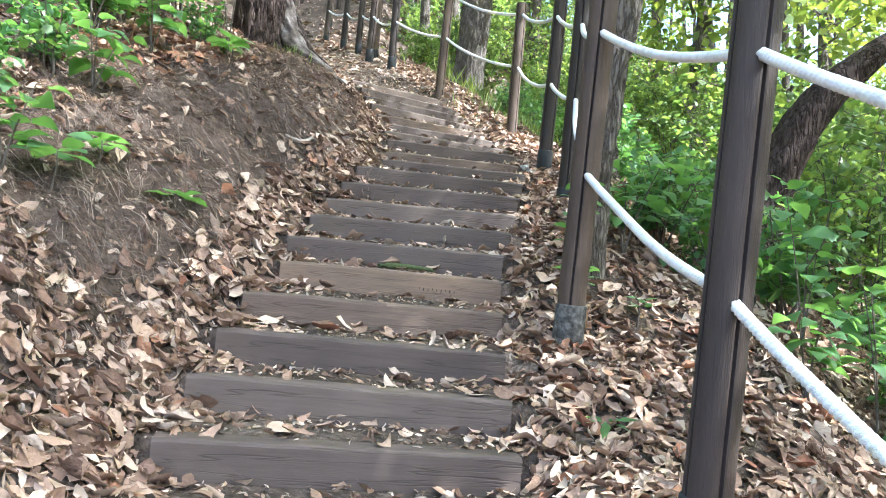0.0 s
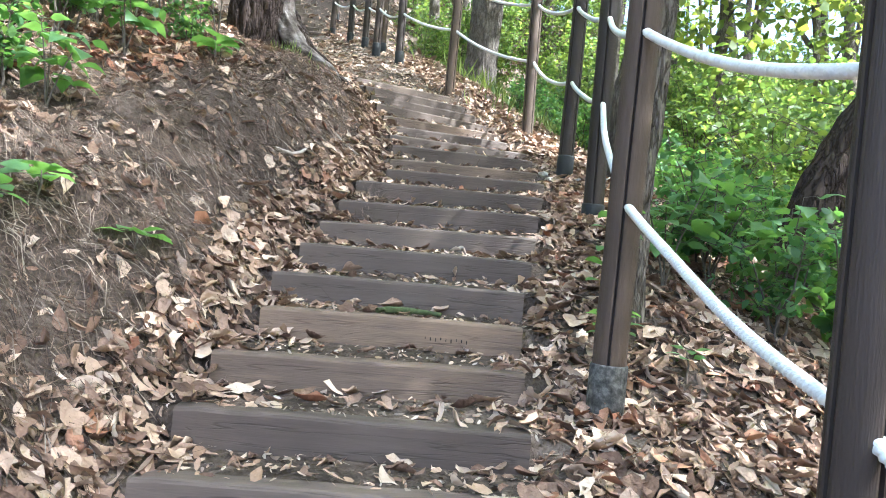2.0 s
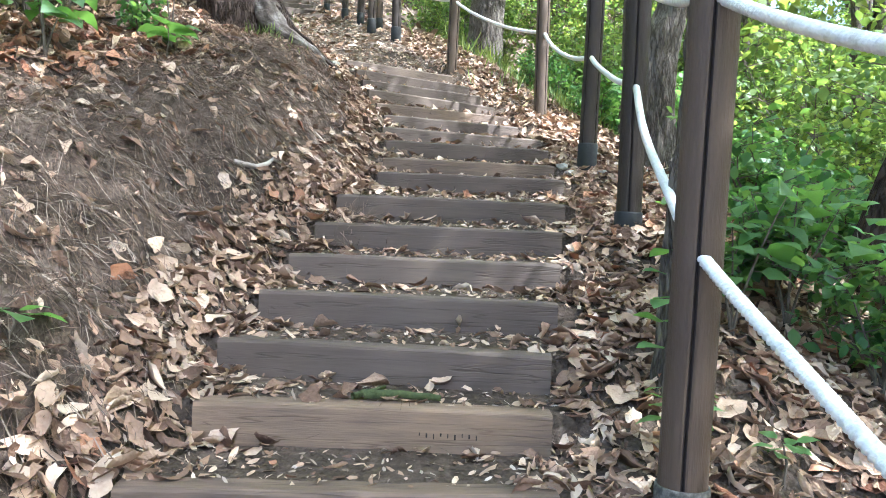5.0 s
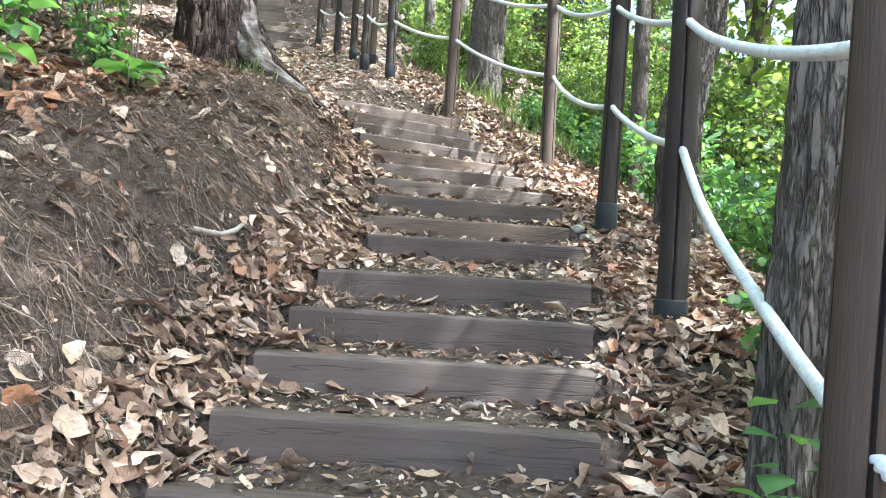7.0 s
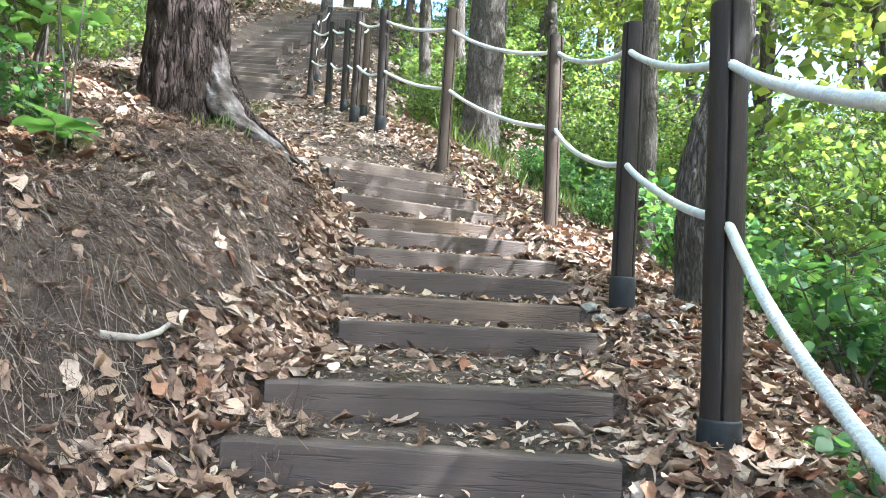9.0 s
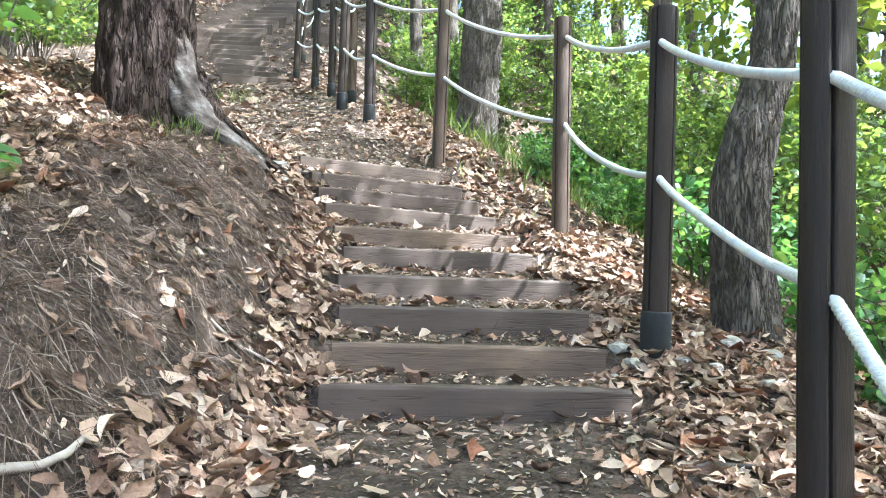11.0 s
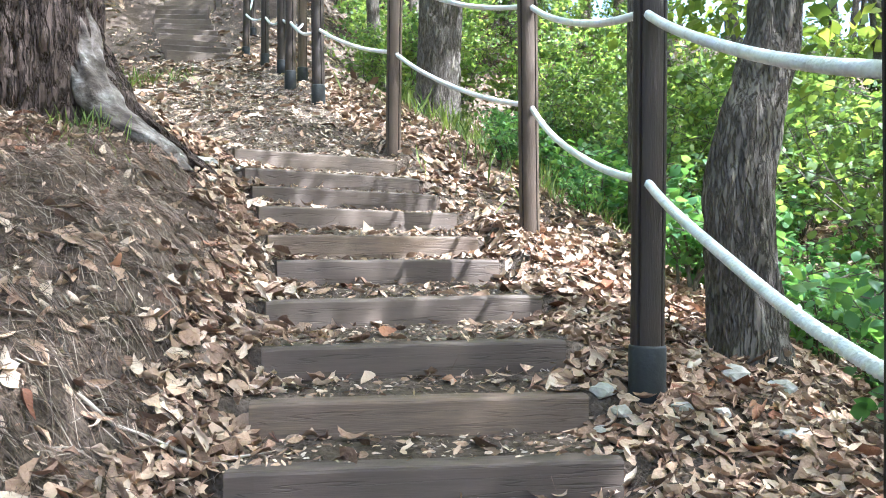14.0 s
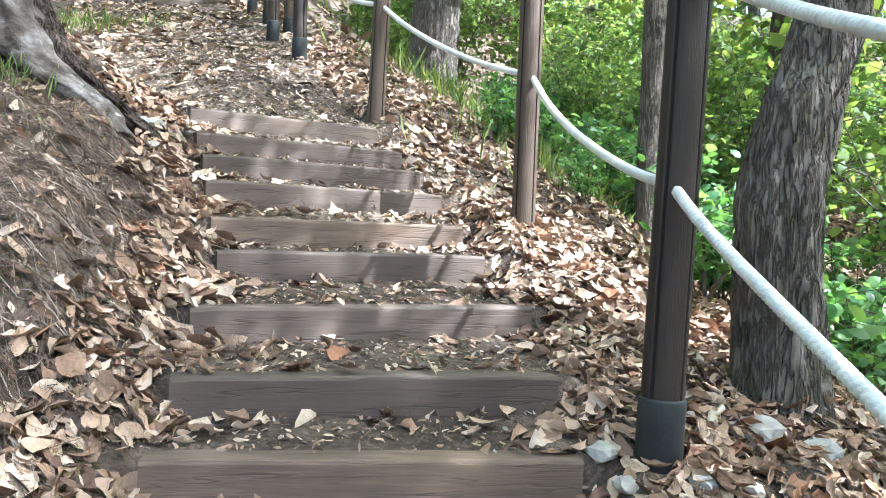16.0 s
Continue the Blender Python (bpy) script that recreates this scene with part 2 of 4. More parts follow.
# ---- plan: fence posts ----
# x, y, base z, height, upper rope, lower rope, turn, collar height (grey when negative), lean
POSTS = [
    (1.30, 0.05, 0.58, 1.60, 1.38, 0.75, 20, 0.18),
    (0.97, 1.75, 1.30, 1.66, 1.35, 0.70, 13, 0.18),
    (0.755, 3.30, 1.71, 1.60, 1.45, 0.80, 78, -0.19),
    (0.885, 5.35, 2.55, 1.50, 1.29, 0.76, 80, 0.11),
    (0.825, 7.12, 3.00, 1.63, 1.47, 0.83, 45, 0.20),
    (0.535, 9.12, 3.67, 1.58, 1.45, 0.82, 45, 0),
    (-0.48, 10.75, 4.43, 1.66, 1.45, 0.82, 50, 0),
    (-1.38, 12.2, 5.06, 1.56, 1.42, 0.80, 40, 0.22),
    (-1.98, 13.6, 5.55, 1.56, 1.42, 0.80, 30, 0.2),
    (-2.06, 14.7, 5.85, 1.56, 1.42, 0.80, 70, 0.2),
    (-2.55, 15.6, 6.17, 1.56, 1.42, 0.80, 45, 0.2),
    (-3.1, 16.8, 6.57, 1.56, 1.42, 0.80, 20, 0.2),
    (-3.85, 18.4, 7.1, 1.56, 1.42, 0.80, 60, 0.2),
    (-4.15, 20.0, 7.9, 1.56, 1.42, 0.80, 10, 0.2),
    (-4.3, 21.6, 8.7, 1.56, 1.42, 0.80, 45, 0.2),
]


def wobble(x, y):
    """Smooth unevenness of the ground."""
    return (0.018 * np.sin(5.1 * x + 2.3 * y) * np.sin(3.7 * y - 1.9 * x + 1) + 0.012 * np.sin(13.1 * x - 7 * y + 0.5) * np.sin(11.3 * y + 4 * x)
            + 0.006 * np.sin(31 * x + 17 * y) * np.sin(27 * y - 23 * x + 2))


SC = (S[:, 1] + S[:, 3]) / 2


def fronts(x):
    u = np.clip((x[..., None] - S[:, 0]) / (S[:, 2] - S[:, 0]), -0.05, 1.5)
    f = S[:, 1] + u * (S[:, 3] - S[:, 1])
    return np.maximum.accumulate(f + np.arange(len(S)) * 1e-4, -1)


def along(x, y):
    """The place along the path's centre line that lies square to (x, y), by the turn of the timbers."""
    f = fronts(x)
    lo, hi = f[..., :1] - 2.5, f[..., -1:] + 4.0
    f = np.concatenate([lo - 1, lo, f, hi, hi + 1], -1)
    c = np.broadcast_to(np.r_[0, 0, SC, 0, 0], f.shape).copy()
    c[..., 0], c[..., 1], c[..., -2], c[..., -1] = f[..., 0], f[..., 1], f[..., -2], f[..., -1]
    n = np.clip((y[..., None] > f).sum(-1), 1, f.shape[-1] - 1)[..., None]
    f0, f1 = np.take_along_axis(f, n - 1, -1)[..., 0], np.take_along_axis(f, n, -1)[..., 0]
    c0, c1 = np.take_along_axis(c, n - 1, -1)[..., 0], np.take_along_axis(c, n, -1)[..., 0]
    t = (y - f0) / np.maximum(f1 - f0, 1e-3)
    inside = (y > f[..., 0]) & (y < f[..., -1])
    return np.where(inside, c0 + np.clip(t, 0, 1) * (c1 - c0), y)


def bare_ground(x, y):
    """Height of the ground, for arrays of x and y."""
    x, y = np.broadcast_arrays(np.asarray(x, float), np.asarray(y, float))
    ye = along(x, y)
    zl, xl, xr = np.interp(ye, CY, CZ), np.interp(ye, CY, CL), np.interp(ye, CY, CR)
    left, right = np.maximum(xl - x, 0), np.maximum(x - xr, 0)
    soft = np.interp(ye, [9.0, 11.5, 16], [1.0, 0.55, 0.45])
    h = zl + np.interp(left, BANK_D, BANK_H) * soft + np.interp(right, FALL_D, FALL_H)
    h = h + wobble(x, y) * np.interp(np.maximum(left, right), [0, 0.2, 0.6, 3], [0.3, 0.8, 1.6, 3.0])
    lump = np.abs(np.sin(9.1 * x + 3.2 * y + 2 * np.sin(2.7 * y))) * np.abs(np.sin(7.3 * y - 4.4 * x + 1.5 * np.sin(3.9 * x)))
    h = h - 0.055 * (1 - lump) ** 3 * np.interp(left, [0.15, 0.4, 1.2, 2.0], [0, 1, 1, 0])
    # levels trodden behind each timber
    f = fronts(x)
    n = (y[..., None] > f + 0.05).sum(-1)
    zt = np.r_[1.27, S[:, 4]]
    nxt = np.r_[S[:, 4], S[-1, 4] + 0.5]
    fr = np.concatenate([f[..., :1] - 0.4, f, f[..., -1:] + 2.0], -1)
    a = np.take_along_axis(fr, n[..., None], -1)[..., 0]
    b = np.take_along_axis(fr, np.minimum(n + 1, len(S) + 1)[..., None], -1)[..., 0]
    part_way = np.clip((y - a) / np.maximum(b - a, 0.05), 0, 1)
    tread = zt[n] - 0.012 + part_way * (nxt[n] - zt[n] - 0.122).clip(0) + wobble(x, y) * 0.25
    inside = np.interp(np.maximum(left, right), [0, 0.0, 0.12], [1, 1, 0]) * np.interp(ye, [1.6, 2.0, 10.15, 11.2], [0, 1, 1, 0])
    return h * (1 - inside) + tread * inside


PXY = np.array([p[:3] for p in POSTS])
LIFT = PXY[:, 2] + 0.01 - bare_ground(PXY[:, 0], PXY[:, 1])


def ground(x, y):
    """Ground with the soil heaped level round each post's foot."""
    x, y = np.broadcast_arrays(np.asarray(x, float), np.asarray(y, float))
    h = bare_ground(x, y)
    xr = np.interp(along(x, y), CY, CR)
    w = np.exp(-((x[..., None] - PXY[:, 0]) ** 2 / 0.45 ** 2 + (y[..., None] - PXY[:, 1]) ** 2 / 0.6 ** 2)) * np.clip((x - xr - 0.02) / 0.12, 0, 1)[..., None]
    hollow = 0.15 * np.exp(-((x + 2.3) ** 2 + (y - 8.7) ** 2) / 0.75 ** 2)
    return h + (w * LIFT).sum(-1) - hollow


def gz(x, y):
    return float(ground(x, y))


def sheet(name, verts, faces, mat, smooth=False):
    me = bpy.data.meshes.new(name)
    me.from_pydata(verts, [], faces)
    me.materials.append(mat)
    if smooth:
        me.shade_smooth()
    me.update()
    return me


def part(name, me, parent, label=""):
    """Links a mesh as one part under a thing."""
    ob = new(name, me)
    ob.parent = parent
    if label:
        ob["label"] = label
    return ob


def axis_steps(lo, hi, fine_lo, fine_hi, step, grow=1.22):
    """Even spacing in the middle that widens outwards."""
    mid = list(np.arange(fine_lo, fine_hi, step))
    up, d, v = [], step, mid[-1]
    while v < hi:
        d *= grow
        v += d
        up.append(v)
    down, d, v = [], step, mid[0]
    while v > lo:
        d *= grow
        v -= d
        down.append(v)
    return np.array(down[::-1] + mid + up)


gx = axis_steps(-250, 250, -3.2, 2.6, 0.05)
gy = axis_steps(-250, 350, -0.5, 11.2, 0.035, 1.18)
GX, GY = np.meshgrid(gx, gy)
GZ = ground(GX, GY)
nx, ny = len(gx), len(gy)
idx = np.arange(nx * ny).reshape(ny, nx)
quads = np.stack([idx[:-1, :-1], idx[:-1, 1:], idx[1:, 1:], idx[1:, :-1]], -1).reshape(-1, 4)
terrain = new("ground", sheet("ground", np.stack([GX, GY, GZ], -1).reshape(-1, 3).tolist(), quads.tolist(), SOIL, True))
tagged(terrain, "trodden brown forest soil with pine needles and dry leaves", "ground", kind="structure")

# ---- stair timbers ----


def timber_mesh(length, height, depth, seed):
    """A squared timber along x, front edge at y 0, top at z 0, with worn arrises and slight sag."""
    rng = random.Random(seed)
    n, bev = 14, 0.008
    prof = [(0, -height), (0, -bev * 1.6), (bev * 0.6, -bev * 0.5), (bev * 1.5, 0), (depth - bev, 0), (depth, -bev), (depth, -height)]
    verts, faces = [], []
    w = [rng.uniform(-0.0015, 0.0015) for _ in range(n + 1)]
    for i in range(n + 1):
        x = length * i / n
        end = 0.004 if i in (0, n) else 0.0
        for k, (py, pz) in enumerate(prof):
            wear = rng.uniform(0, 0.0022) if k in (1, 2, 3) else 0
            verts.append((x, py + w[i] * 0.6 + (wear + end if py < 0.03 else -end), pz + w[i] - wear - (end if pz > -0.02 else 0)))
    m = len(prof)
    for i in range(n):
        for k in range(m):
            a, b = i * m + k, i * m + (k + 1) % m
            faces.append((a, b, b + m, a + m))
    faces.append(tuple(range(m))[::-1])
    faces.append(tuple(range(n * m, n * m + m)))
    return sheet("timber_step", verts, faces, BEAM)


def timber(xl, yl, xr, yr, z, seed, height=0.19, label="dark brown weathered timber step with leaves caught behind"):
    length = math.hypot(xr - xl, yr - yl)
    ob = new("timber_step", timber_mesh(length, height, 0.10, seed))
    ob.matrix_world = pose(xl, yl, z, 0, 0, math.degrees(math.atan2(yr - yl, xr - xl)))
    return tagged(ob, label, "stair step", "steps of the forest stair")


timbers = []
for i, row in enumerate(STEPS):
    lab = {3: "weathered timber step mottled orange-brown", 4: "weathered orange-brown timber step with carved marks",
           11: "weathered timber step mottled with orange", 15: "weathered orange-brown timber step with a twig",
           19: "weathered timber forming the topmost step of the flight"}.get(i, "dark grey-brown weathered timber step set in soil")
    timbers.append(timber(*row, seed=i, label=lab))
    if i in (3, 4, 11, 15):
        timbers[-1].data.materials[0] = BEAM_ORANGE
carved = []
for i in range(9):
    bm = bmesh.new()
    bmesh.ops.create_cube(bm, size=1.0, matrix=Matrix.Translation((0.70 + i * 0.022, -0.001, -0.078 - 0.003 * (i % 3))) @ Matrix.Diagonal((0.003 + 0.002 * (i % 2), 0.003, 0.010 + 0.003 * ((i * 7) % 3), 1)))
    me = bpy.data.meshes.new("carved_mark")
    bm.to_mesh(me)
    bm.free()
    me.materials.append(GROOVE)
    part("carved_mark", me, timbers[4])

# upper flight beyond the landing, winding up the slope
for i in range(24):
    cx = float(np.interp(i, [0, 2.5, 5, 7, 9, 12, 24], [-4.66, -5.1, -5.5, -5.8, -5.98, -5.85, -4.7]))
    y, skew = 18.4 + 0.30 * i, 0.2 * max(0.0, 1 - i / 9)
    timber(cx - 0.56, y - skew, cx + 0.56, y + skew, 7.22 + 0.19 * i, 40 + i, 0.26, "grey-brown timber step of the distant upper flight")

# ---- posts and ropes ----


def post_mesh(height, seed, wood):
    """Round post with four sawn grooves and a chamfered top."""
    rng = random.Random(seed)
    n, r0 = 72, 0.064
    ring = []
    for k in range(n):
        d = abs(((k * 360 / n + 45) % 90) - 45)
        ring.append((k / n * 2 * math.pi, 0.82 if d < 3 else 0.965 if d < 6 else 1.0))
    hs = [0, 0.3, 0.6, 0.9, 1.2, height - 0.012, height - 0.003, height]
    fs = [1.0, 1.0, 1.0, 1.0, 1.0, 1.0, 0.95, 0.86]
    verts, faces, mats = [], [], []
    for h, f in zip(hs, fs):
        off = (rng.uniform(-0.002, 0.002), rng.uniform(-0.002, 0.002))
        for a, g in ring:
            verts.append((r0 * f * g * math.cos(a) + off[0], r0 * f * g * math.sin(a) + off[1], h))
    for i in range(len(hs) - 1):
        for k in range(n):
            faces.append((i * n + k, i * n + (k + 1) % n, (i + 1) * n + (k + 1) % n, (i + 1) * n + k))
            # groove faces get the near-black wood, so their shade is in the colour
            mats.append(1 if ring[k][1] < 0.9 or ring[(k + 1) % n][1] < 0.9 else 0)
    faces.append(tuple((len(hs) - 1) * n + k for k in range(n)))
    mats.append(0)
    me = sheet("post_body", verts, faces, wood)
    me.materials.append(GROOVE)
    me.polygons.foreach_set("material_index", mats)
    return me


def collar_mesh(height, mat):
    n = 40
    prof = [(0.066, 0.0), (0.0705, 0.006), (0.071, height - 0.01), (0.069, height), (0.0645, height)]
    verts, faces = [], []
    for r, z in prof:
        verts += [(r * math.cos(2 * math.pi * k / n), r * math.sin(2 * math.pi * k / n), z) for k in range(n)]
    for i in range(len(prof) - 1):
        faces += [(i * n + k, i * n + (k + 1) % n, (i + 1) * n + (k + 1) % n, (i + 1) * n + k) for k in range(n)]
    return sheet("collar", verts, faces, mat, True)


def staple_mesh():
    """Small steel eye that the rope runs through."""
    verts, faces, n, m = [], [], 10, 6
    for i in range(n):
        a = 2 * math.pi * i / n
        for k in range(m):
            b = 2 * math.pi * k / m
            r = 0.026 + 0.003 * math.cos(b)
            verts.append((r * math.cos(a), 0.003 * math.sin(b), r * math.sin(a)))
    for i in range(n):
        for k in range(m):
            faces.append((i * m + k, ((i + 1) % n) * m + k, ((i + 1) % n) * m + (k + 1) % m, i * m + (k + 1) % m))
    return sheet("rope_eye", verts, faces, GROOVE, True)


eye_mesh = staple_mesh()
LEAN = {1: 1.2, 2: 0.9}
for i, (x, y, z, hgt, up, low, turn, col) in enumerate(POSTS):
    base = new("fence_post")
    base.matrix_world = pose(x, y, z, random.Random(i).uniform(-0.8, 0.8), LEAN[i] if i in LEAN else random.Random(i + 50).uniform(-0.8, 0.8), 0)
    body = part("post_body", post_mesh(hgt + 0.3, i, POST_PALE if i in (2, 5, 6, 9) else POST), base)
    body.location.z = -0.3
    body.rotation_euler.z = radians(turn)
    if col:
        part("collar", collar_mesh(abs(col) + 0.1, COLLAR if col > 0 else COLLAR_GREY), base, "black rubber collar" if col > 0 else "worn grey collar").location.z = -0.1
    for h in (up, low):
        e = part("rope_eye", eye_mesh, base, "small dark steel eye")
        e.location = (0.05 * math.cos(radians(turn)), 0.05 * math.sin(radians(turn)), h)
    tagged(base, ("paler brown" if i in (2, 5, 6, 9) else "dark stained") + " grooved round fence post" + (" with worn grey collar" if col < 0 else " with black rubber collar" if col else " without a collar"), "fence post", "posts of the rope fence")


def rope_mesh(a, b, sag, radius=0.0172, close=True):
    """Three-strand rope hanging from a to b."""
    a, b = np.array(a), np.array(b)
    length = np.linalg.norm(b - a)
    rings, n = (max(int(length / 0.006), 12), 18) if close else (40, 8)
    flat = np.array([b[0] - a[0], b[1] - a[1], 0])
    side = np.cross(flat / np.linalg.norm(flat), (0, 0, 1))
    t = np.linspace(0, 1, rings + 1)
    ctr = a + (b - a) * t[:, None]
    ctr[:, 2] -= sag * 4 * t * (1 - t)
    ctr += side * (0.006 * np.sin(9 * t + length * 5))[:, None]
    tang = np.gradient(ctr, axis=0)
    tang /= np.linalg.norm(tang, axis=1)[:, None]
    up = np.cross(side, tang)
    up /= np.linalg.norm(up, axis=1)[:, None]
    k = np.arange(n) * 2 * np.pi / n
    twist = (t * length * 2 * math.pi / 0.062)[:, None]
    r = radius * (0.76 + 0.28 * np.abs(np.cos(1.5 * (k[None] - twist)))) if close else np.full((rings + 1, n), radius)
    v = ctr[:, None] + side * (r * np.cos(k))[..., None] + up[:, None] * (r * np.sin(k))[..., None]
    faces = []
    for i in range(rings):
        for j in range(n):
            faces.append((i * n + j, i * n + (j + 1) % n, (i + 1) * n + (j + 1) % n, (i + 1) * n + j))
    faces += [tuple(range(n))[::-1], tuple(range(rings * n, rings * n + n))]
    return sheet("rope", v.reshape(-1, 3).tolist(), faces, ROPE, True)


for i in range(len(POSTS) - 1):
    p, q = POSTS[i], POSTS[i + 1]
    for k, nm in ((4, "upper"), (5, "lower")):
        tp, tq = math.sin(radians(LEAN.get(i, 0))), math.sin(radians(LEAN.get(i + 1, 0)))
        a, b = (p[0] + tp * p[k], p[1], p[2] + p[k]), (q[0] + tq * q[k], q[1], q[2] + q[k])
        r = new("rope", rope_mesh(a, b, ((0.03, 0.02), (0.06, 0.045), (0.06, 0.085), (0.05, 0.05), (0.075, 0.08))[min(i, 4)][k - 4] * (1 + (0.3 * math.sin(i * 2.1 + k) if i > 3 else 0)), close=i < 7))
        tagged(r, "thick white twisted %s rope slung slack between fence posts" % nm, "rope", "ropes of the fence")

# ---- trees ----


def trunk_mesh(path, mat, sides=40, step=0.05, furrow=0.025, seed=0, flare=0.0):
    """Tapered trunk through (x, y, z, radius) with furrowed bark; the first point is at the ground."""
    pts = np.array(path, float)
    seg = np.r_[0, np.cumsum(np.linalg.norm(np.diff(pts[:, :3], axis=0), axis=1))]
    rows = max(int(seg[-1] / step), 6)
    u = np.linspace(0, seg[-1], rows + 1)
    fine = np.linspace(0, seg[-1], 200)
    raw = np.stack([np.interp(fine, seg, pts[:, i]) for i in range(4)], -1)
    ker = np.ones(15) / 15
    pad = np.pad(raw, ((7, 7), (0, 0)), mode="edge")
    raw = np.stack([np.convolve(pad[:, i], ker, "valid") for i in range(4)], -1)
    c = np.stack([np.interp(u, fine, raw[:, i]) for i in range(4)], -1)
    verts, faces = [], []
    for i in range(rows + 1):
        r0 = c[i, 3] * (1 + flare * math.exp(-u[i] / 0.22))
        for k in range(sides):
            a = 2 * math.pi * k / sides
            ca, sa = math.cos(a), math.sin(a)
            p = Vector((ca * r0 * 16 + seed * 9, sa * r0 * 16, u[i] * 3.0))
            d = noise.noise(p)
            plates = noise.noise(Vector((ca * r0 * 30 + seed, sa * r0 * 30, u[i] * 6.0)))
            f = furrow * (min(abs(d) * 3.0, 1.0) - 0.6) + furrow * 0.5 * plates
            if flare:
                f += flare * 0.25 * r0 * math.exp(-u[i] / 0.2) * math.sin(a * 5 + seed)
            r = r0 + f
            verts.append((c[i, 0] + ca * r, c[i, 1] + sa * r, c[i, 2]))
    for i in range(rows):
        for k in range(sides):
            faces.append((i * sides + k, i * sides + (k + 1) % sides, (i + 1) * sides + (k + 1) % sides, (i + 1) * sides + k))
    faces.append(tuple(range(rows * sides, (rows + 1) * sides)))
    return sheet("trunk", verts, faces, mat, True)


def tube(verts, faces, path, sides=6):
    """Adds a tapered stem through (x, y, z, r) points to lists."""
    start = len(verts)
    pts = [Vector(p[:3]) for p in path]
    for i, p in enumerate(path):
        d = (pts[min(i + 1, len(pts) - 1)] - pts[max(i - 1, 0)]).normalized()
        s = d.orthogonal().normalized()
        w = d.cross(s)
        for k in range(sides):
            a = 2 * math.pi * k / sides
            verts.append(tuple(pts[i] + (s * math.cos(a) + w * math.sin(a)) * p[3]))
    for i in range(len(path) - 1):
        for k in range(sides):
            a, b = start + i * sides + k, start + i * sides + (k + 1) % sides
            faces.append((a, b, b + sides, a + sides))


# outline of a leaf in its plane: along x, half widths
BROAD = [(0, 0), (0.22, 0.26), (0.5, 0.36), (0.78, 0.22), (1.0, 0)]
OVAL = [(0, 0), (0.08, 0.05), (0.25, 0.16), (0.5, 0.225), (0.75, 0.16), (0.92, 0.06), (1.0, 0)]


def leaf_cloud(name, centres, ways, sizes, mat, rng, curl=0.12, outline=None, spread=0.8):
    """Many small leaves as one mesh: each a folded blade at a place, pointing along a way."""
    n = len(centres)
    outline = outline or [(0, 0), (0.45, 0.33), (1.0, 0)]
    ax = ways / np.maximum(np.linalg.norm(ways, axis=1), 1e-6)[:, None]
    up = np.array([0, 0, 1.0]) + rng.normal(0, spread, (n, 3))
    side = np.cross(up, ax)
    side /= np.maximum(np.linalg.norm(side, axis=1), 1e-6)[:, None]
    nor = np.cross(ax, side)
    mids = outline[1:-1]
    m = len(mids)
    cols = [centres]
    for u, w in mids:
        drop = nor * (curl * (w * 1.2 - (2 * u - 1) ** 2 * 0.9))[..., None] if np.ndim(curl) else nor * (curl * (w * 1.2 - (2 * u - 1) ** 2 * 0.9))
        cols.append(centres + (ax * u + side * w + drop) * sizes[:, None])
        cols.append(centres + (ax * u - side * w + drop) * sizes[:, None])
    tipd = nor * ((curl * -0.9)[..., None] if np.ndim(curl) else curl * -0.9)
    cols.append(centres + (ax + tipd) * sizes[:, None])
    k = len(cols)
    v = np.stack(cols, 1).reshape(-1, 3)
    base = (np.arange(n) * k)[:, None]
    tris = [base + np.array([0, 1, 2])]
    for j in range(m - 1):
        a = 1 + 2 * j
        tris += [base + np.array([a, a + 2, a + 3]), base + np.array([a, a + 3, a + 1])]
    tris.append(base + np.array([k - 3, k - 1, k - 2]))
    f = np.concatenate(tris)
    me = bpy.data.meshes.new(name)
    me.vertices.add(len(v))
    me.vertices.foreach_set("co", v.astype(np.float32).ravel())
    me.loops.add(f.size)
    me.loops.foreach_set("vertex_index", f.astype(np.int32).ravel())
    me.polygons.add(len(f))
    me.polygons.foreach_set("loop_start", np.arange(0, f.size, 3, dtype=np.int32))
    me.update(calc_edges=True)
    me.materials.append(mat)
    return me


def crown_mesh(seed, leaves, radius, height, clumps, size):
    """Crown of leaf clumps round the origin's axis, from z 0 to height, ragged and full of gaps."""
    rng = np.random.default_rng(seed)
    ang = rng.uniform(0, 2 * np.pi, clumps)
    rad = radius * np.sqrt(rng.uniform(0.02, 1, clumps))
    zz = rng.uniform(0, height, clumps)
    rad *= 0.45 + 0.55 * np.sin(np.pi * np.clip(zz / height * 0.85 + 0.12, 0, 1))
    cc = np.stack([rad * np.cos(ang), rad * np.sin(ang), zz], -1)
    pick = rng.integers(0, clumps, leaves)
    off = rng.normal(0, 1, (leaves, 3)) * np.array([0.42, 0.42, 0.16]) * radius * 0.34
    pos = cc[pick] + off
    ways = np.stack([pos[:, 0] * 0.4, pos[:, 1] * 0.4, -0.3 * np.ones(leaves)], -1) + rng.normal(0, 0.7, (leaves, 3))
    return leaf_cloud("crown", pos, ways, rng.uniform(0.6, 1.25, leaves) * size, CANOPY, rng), cc


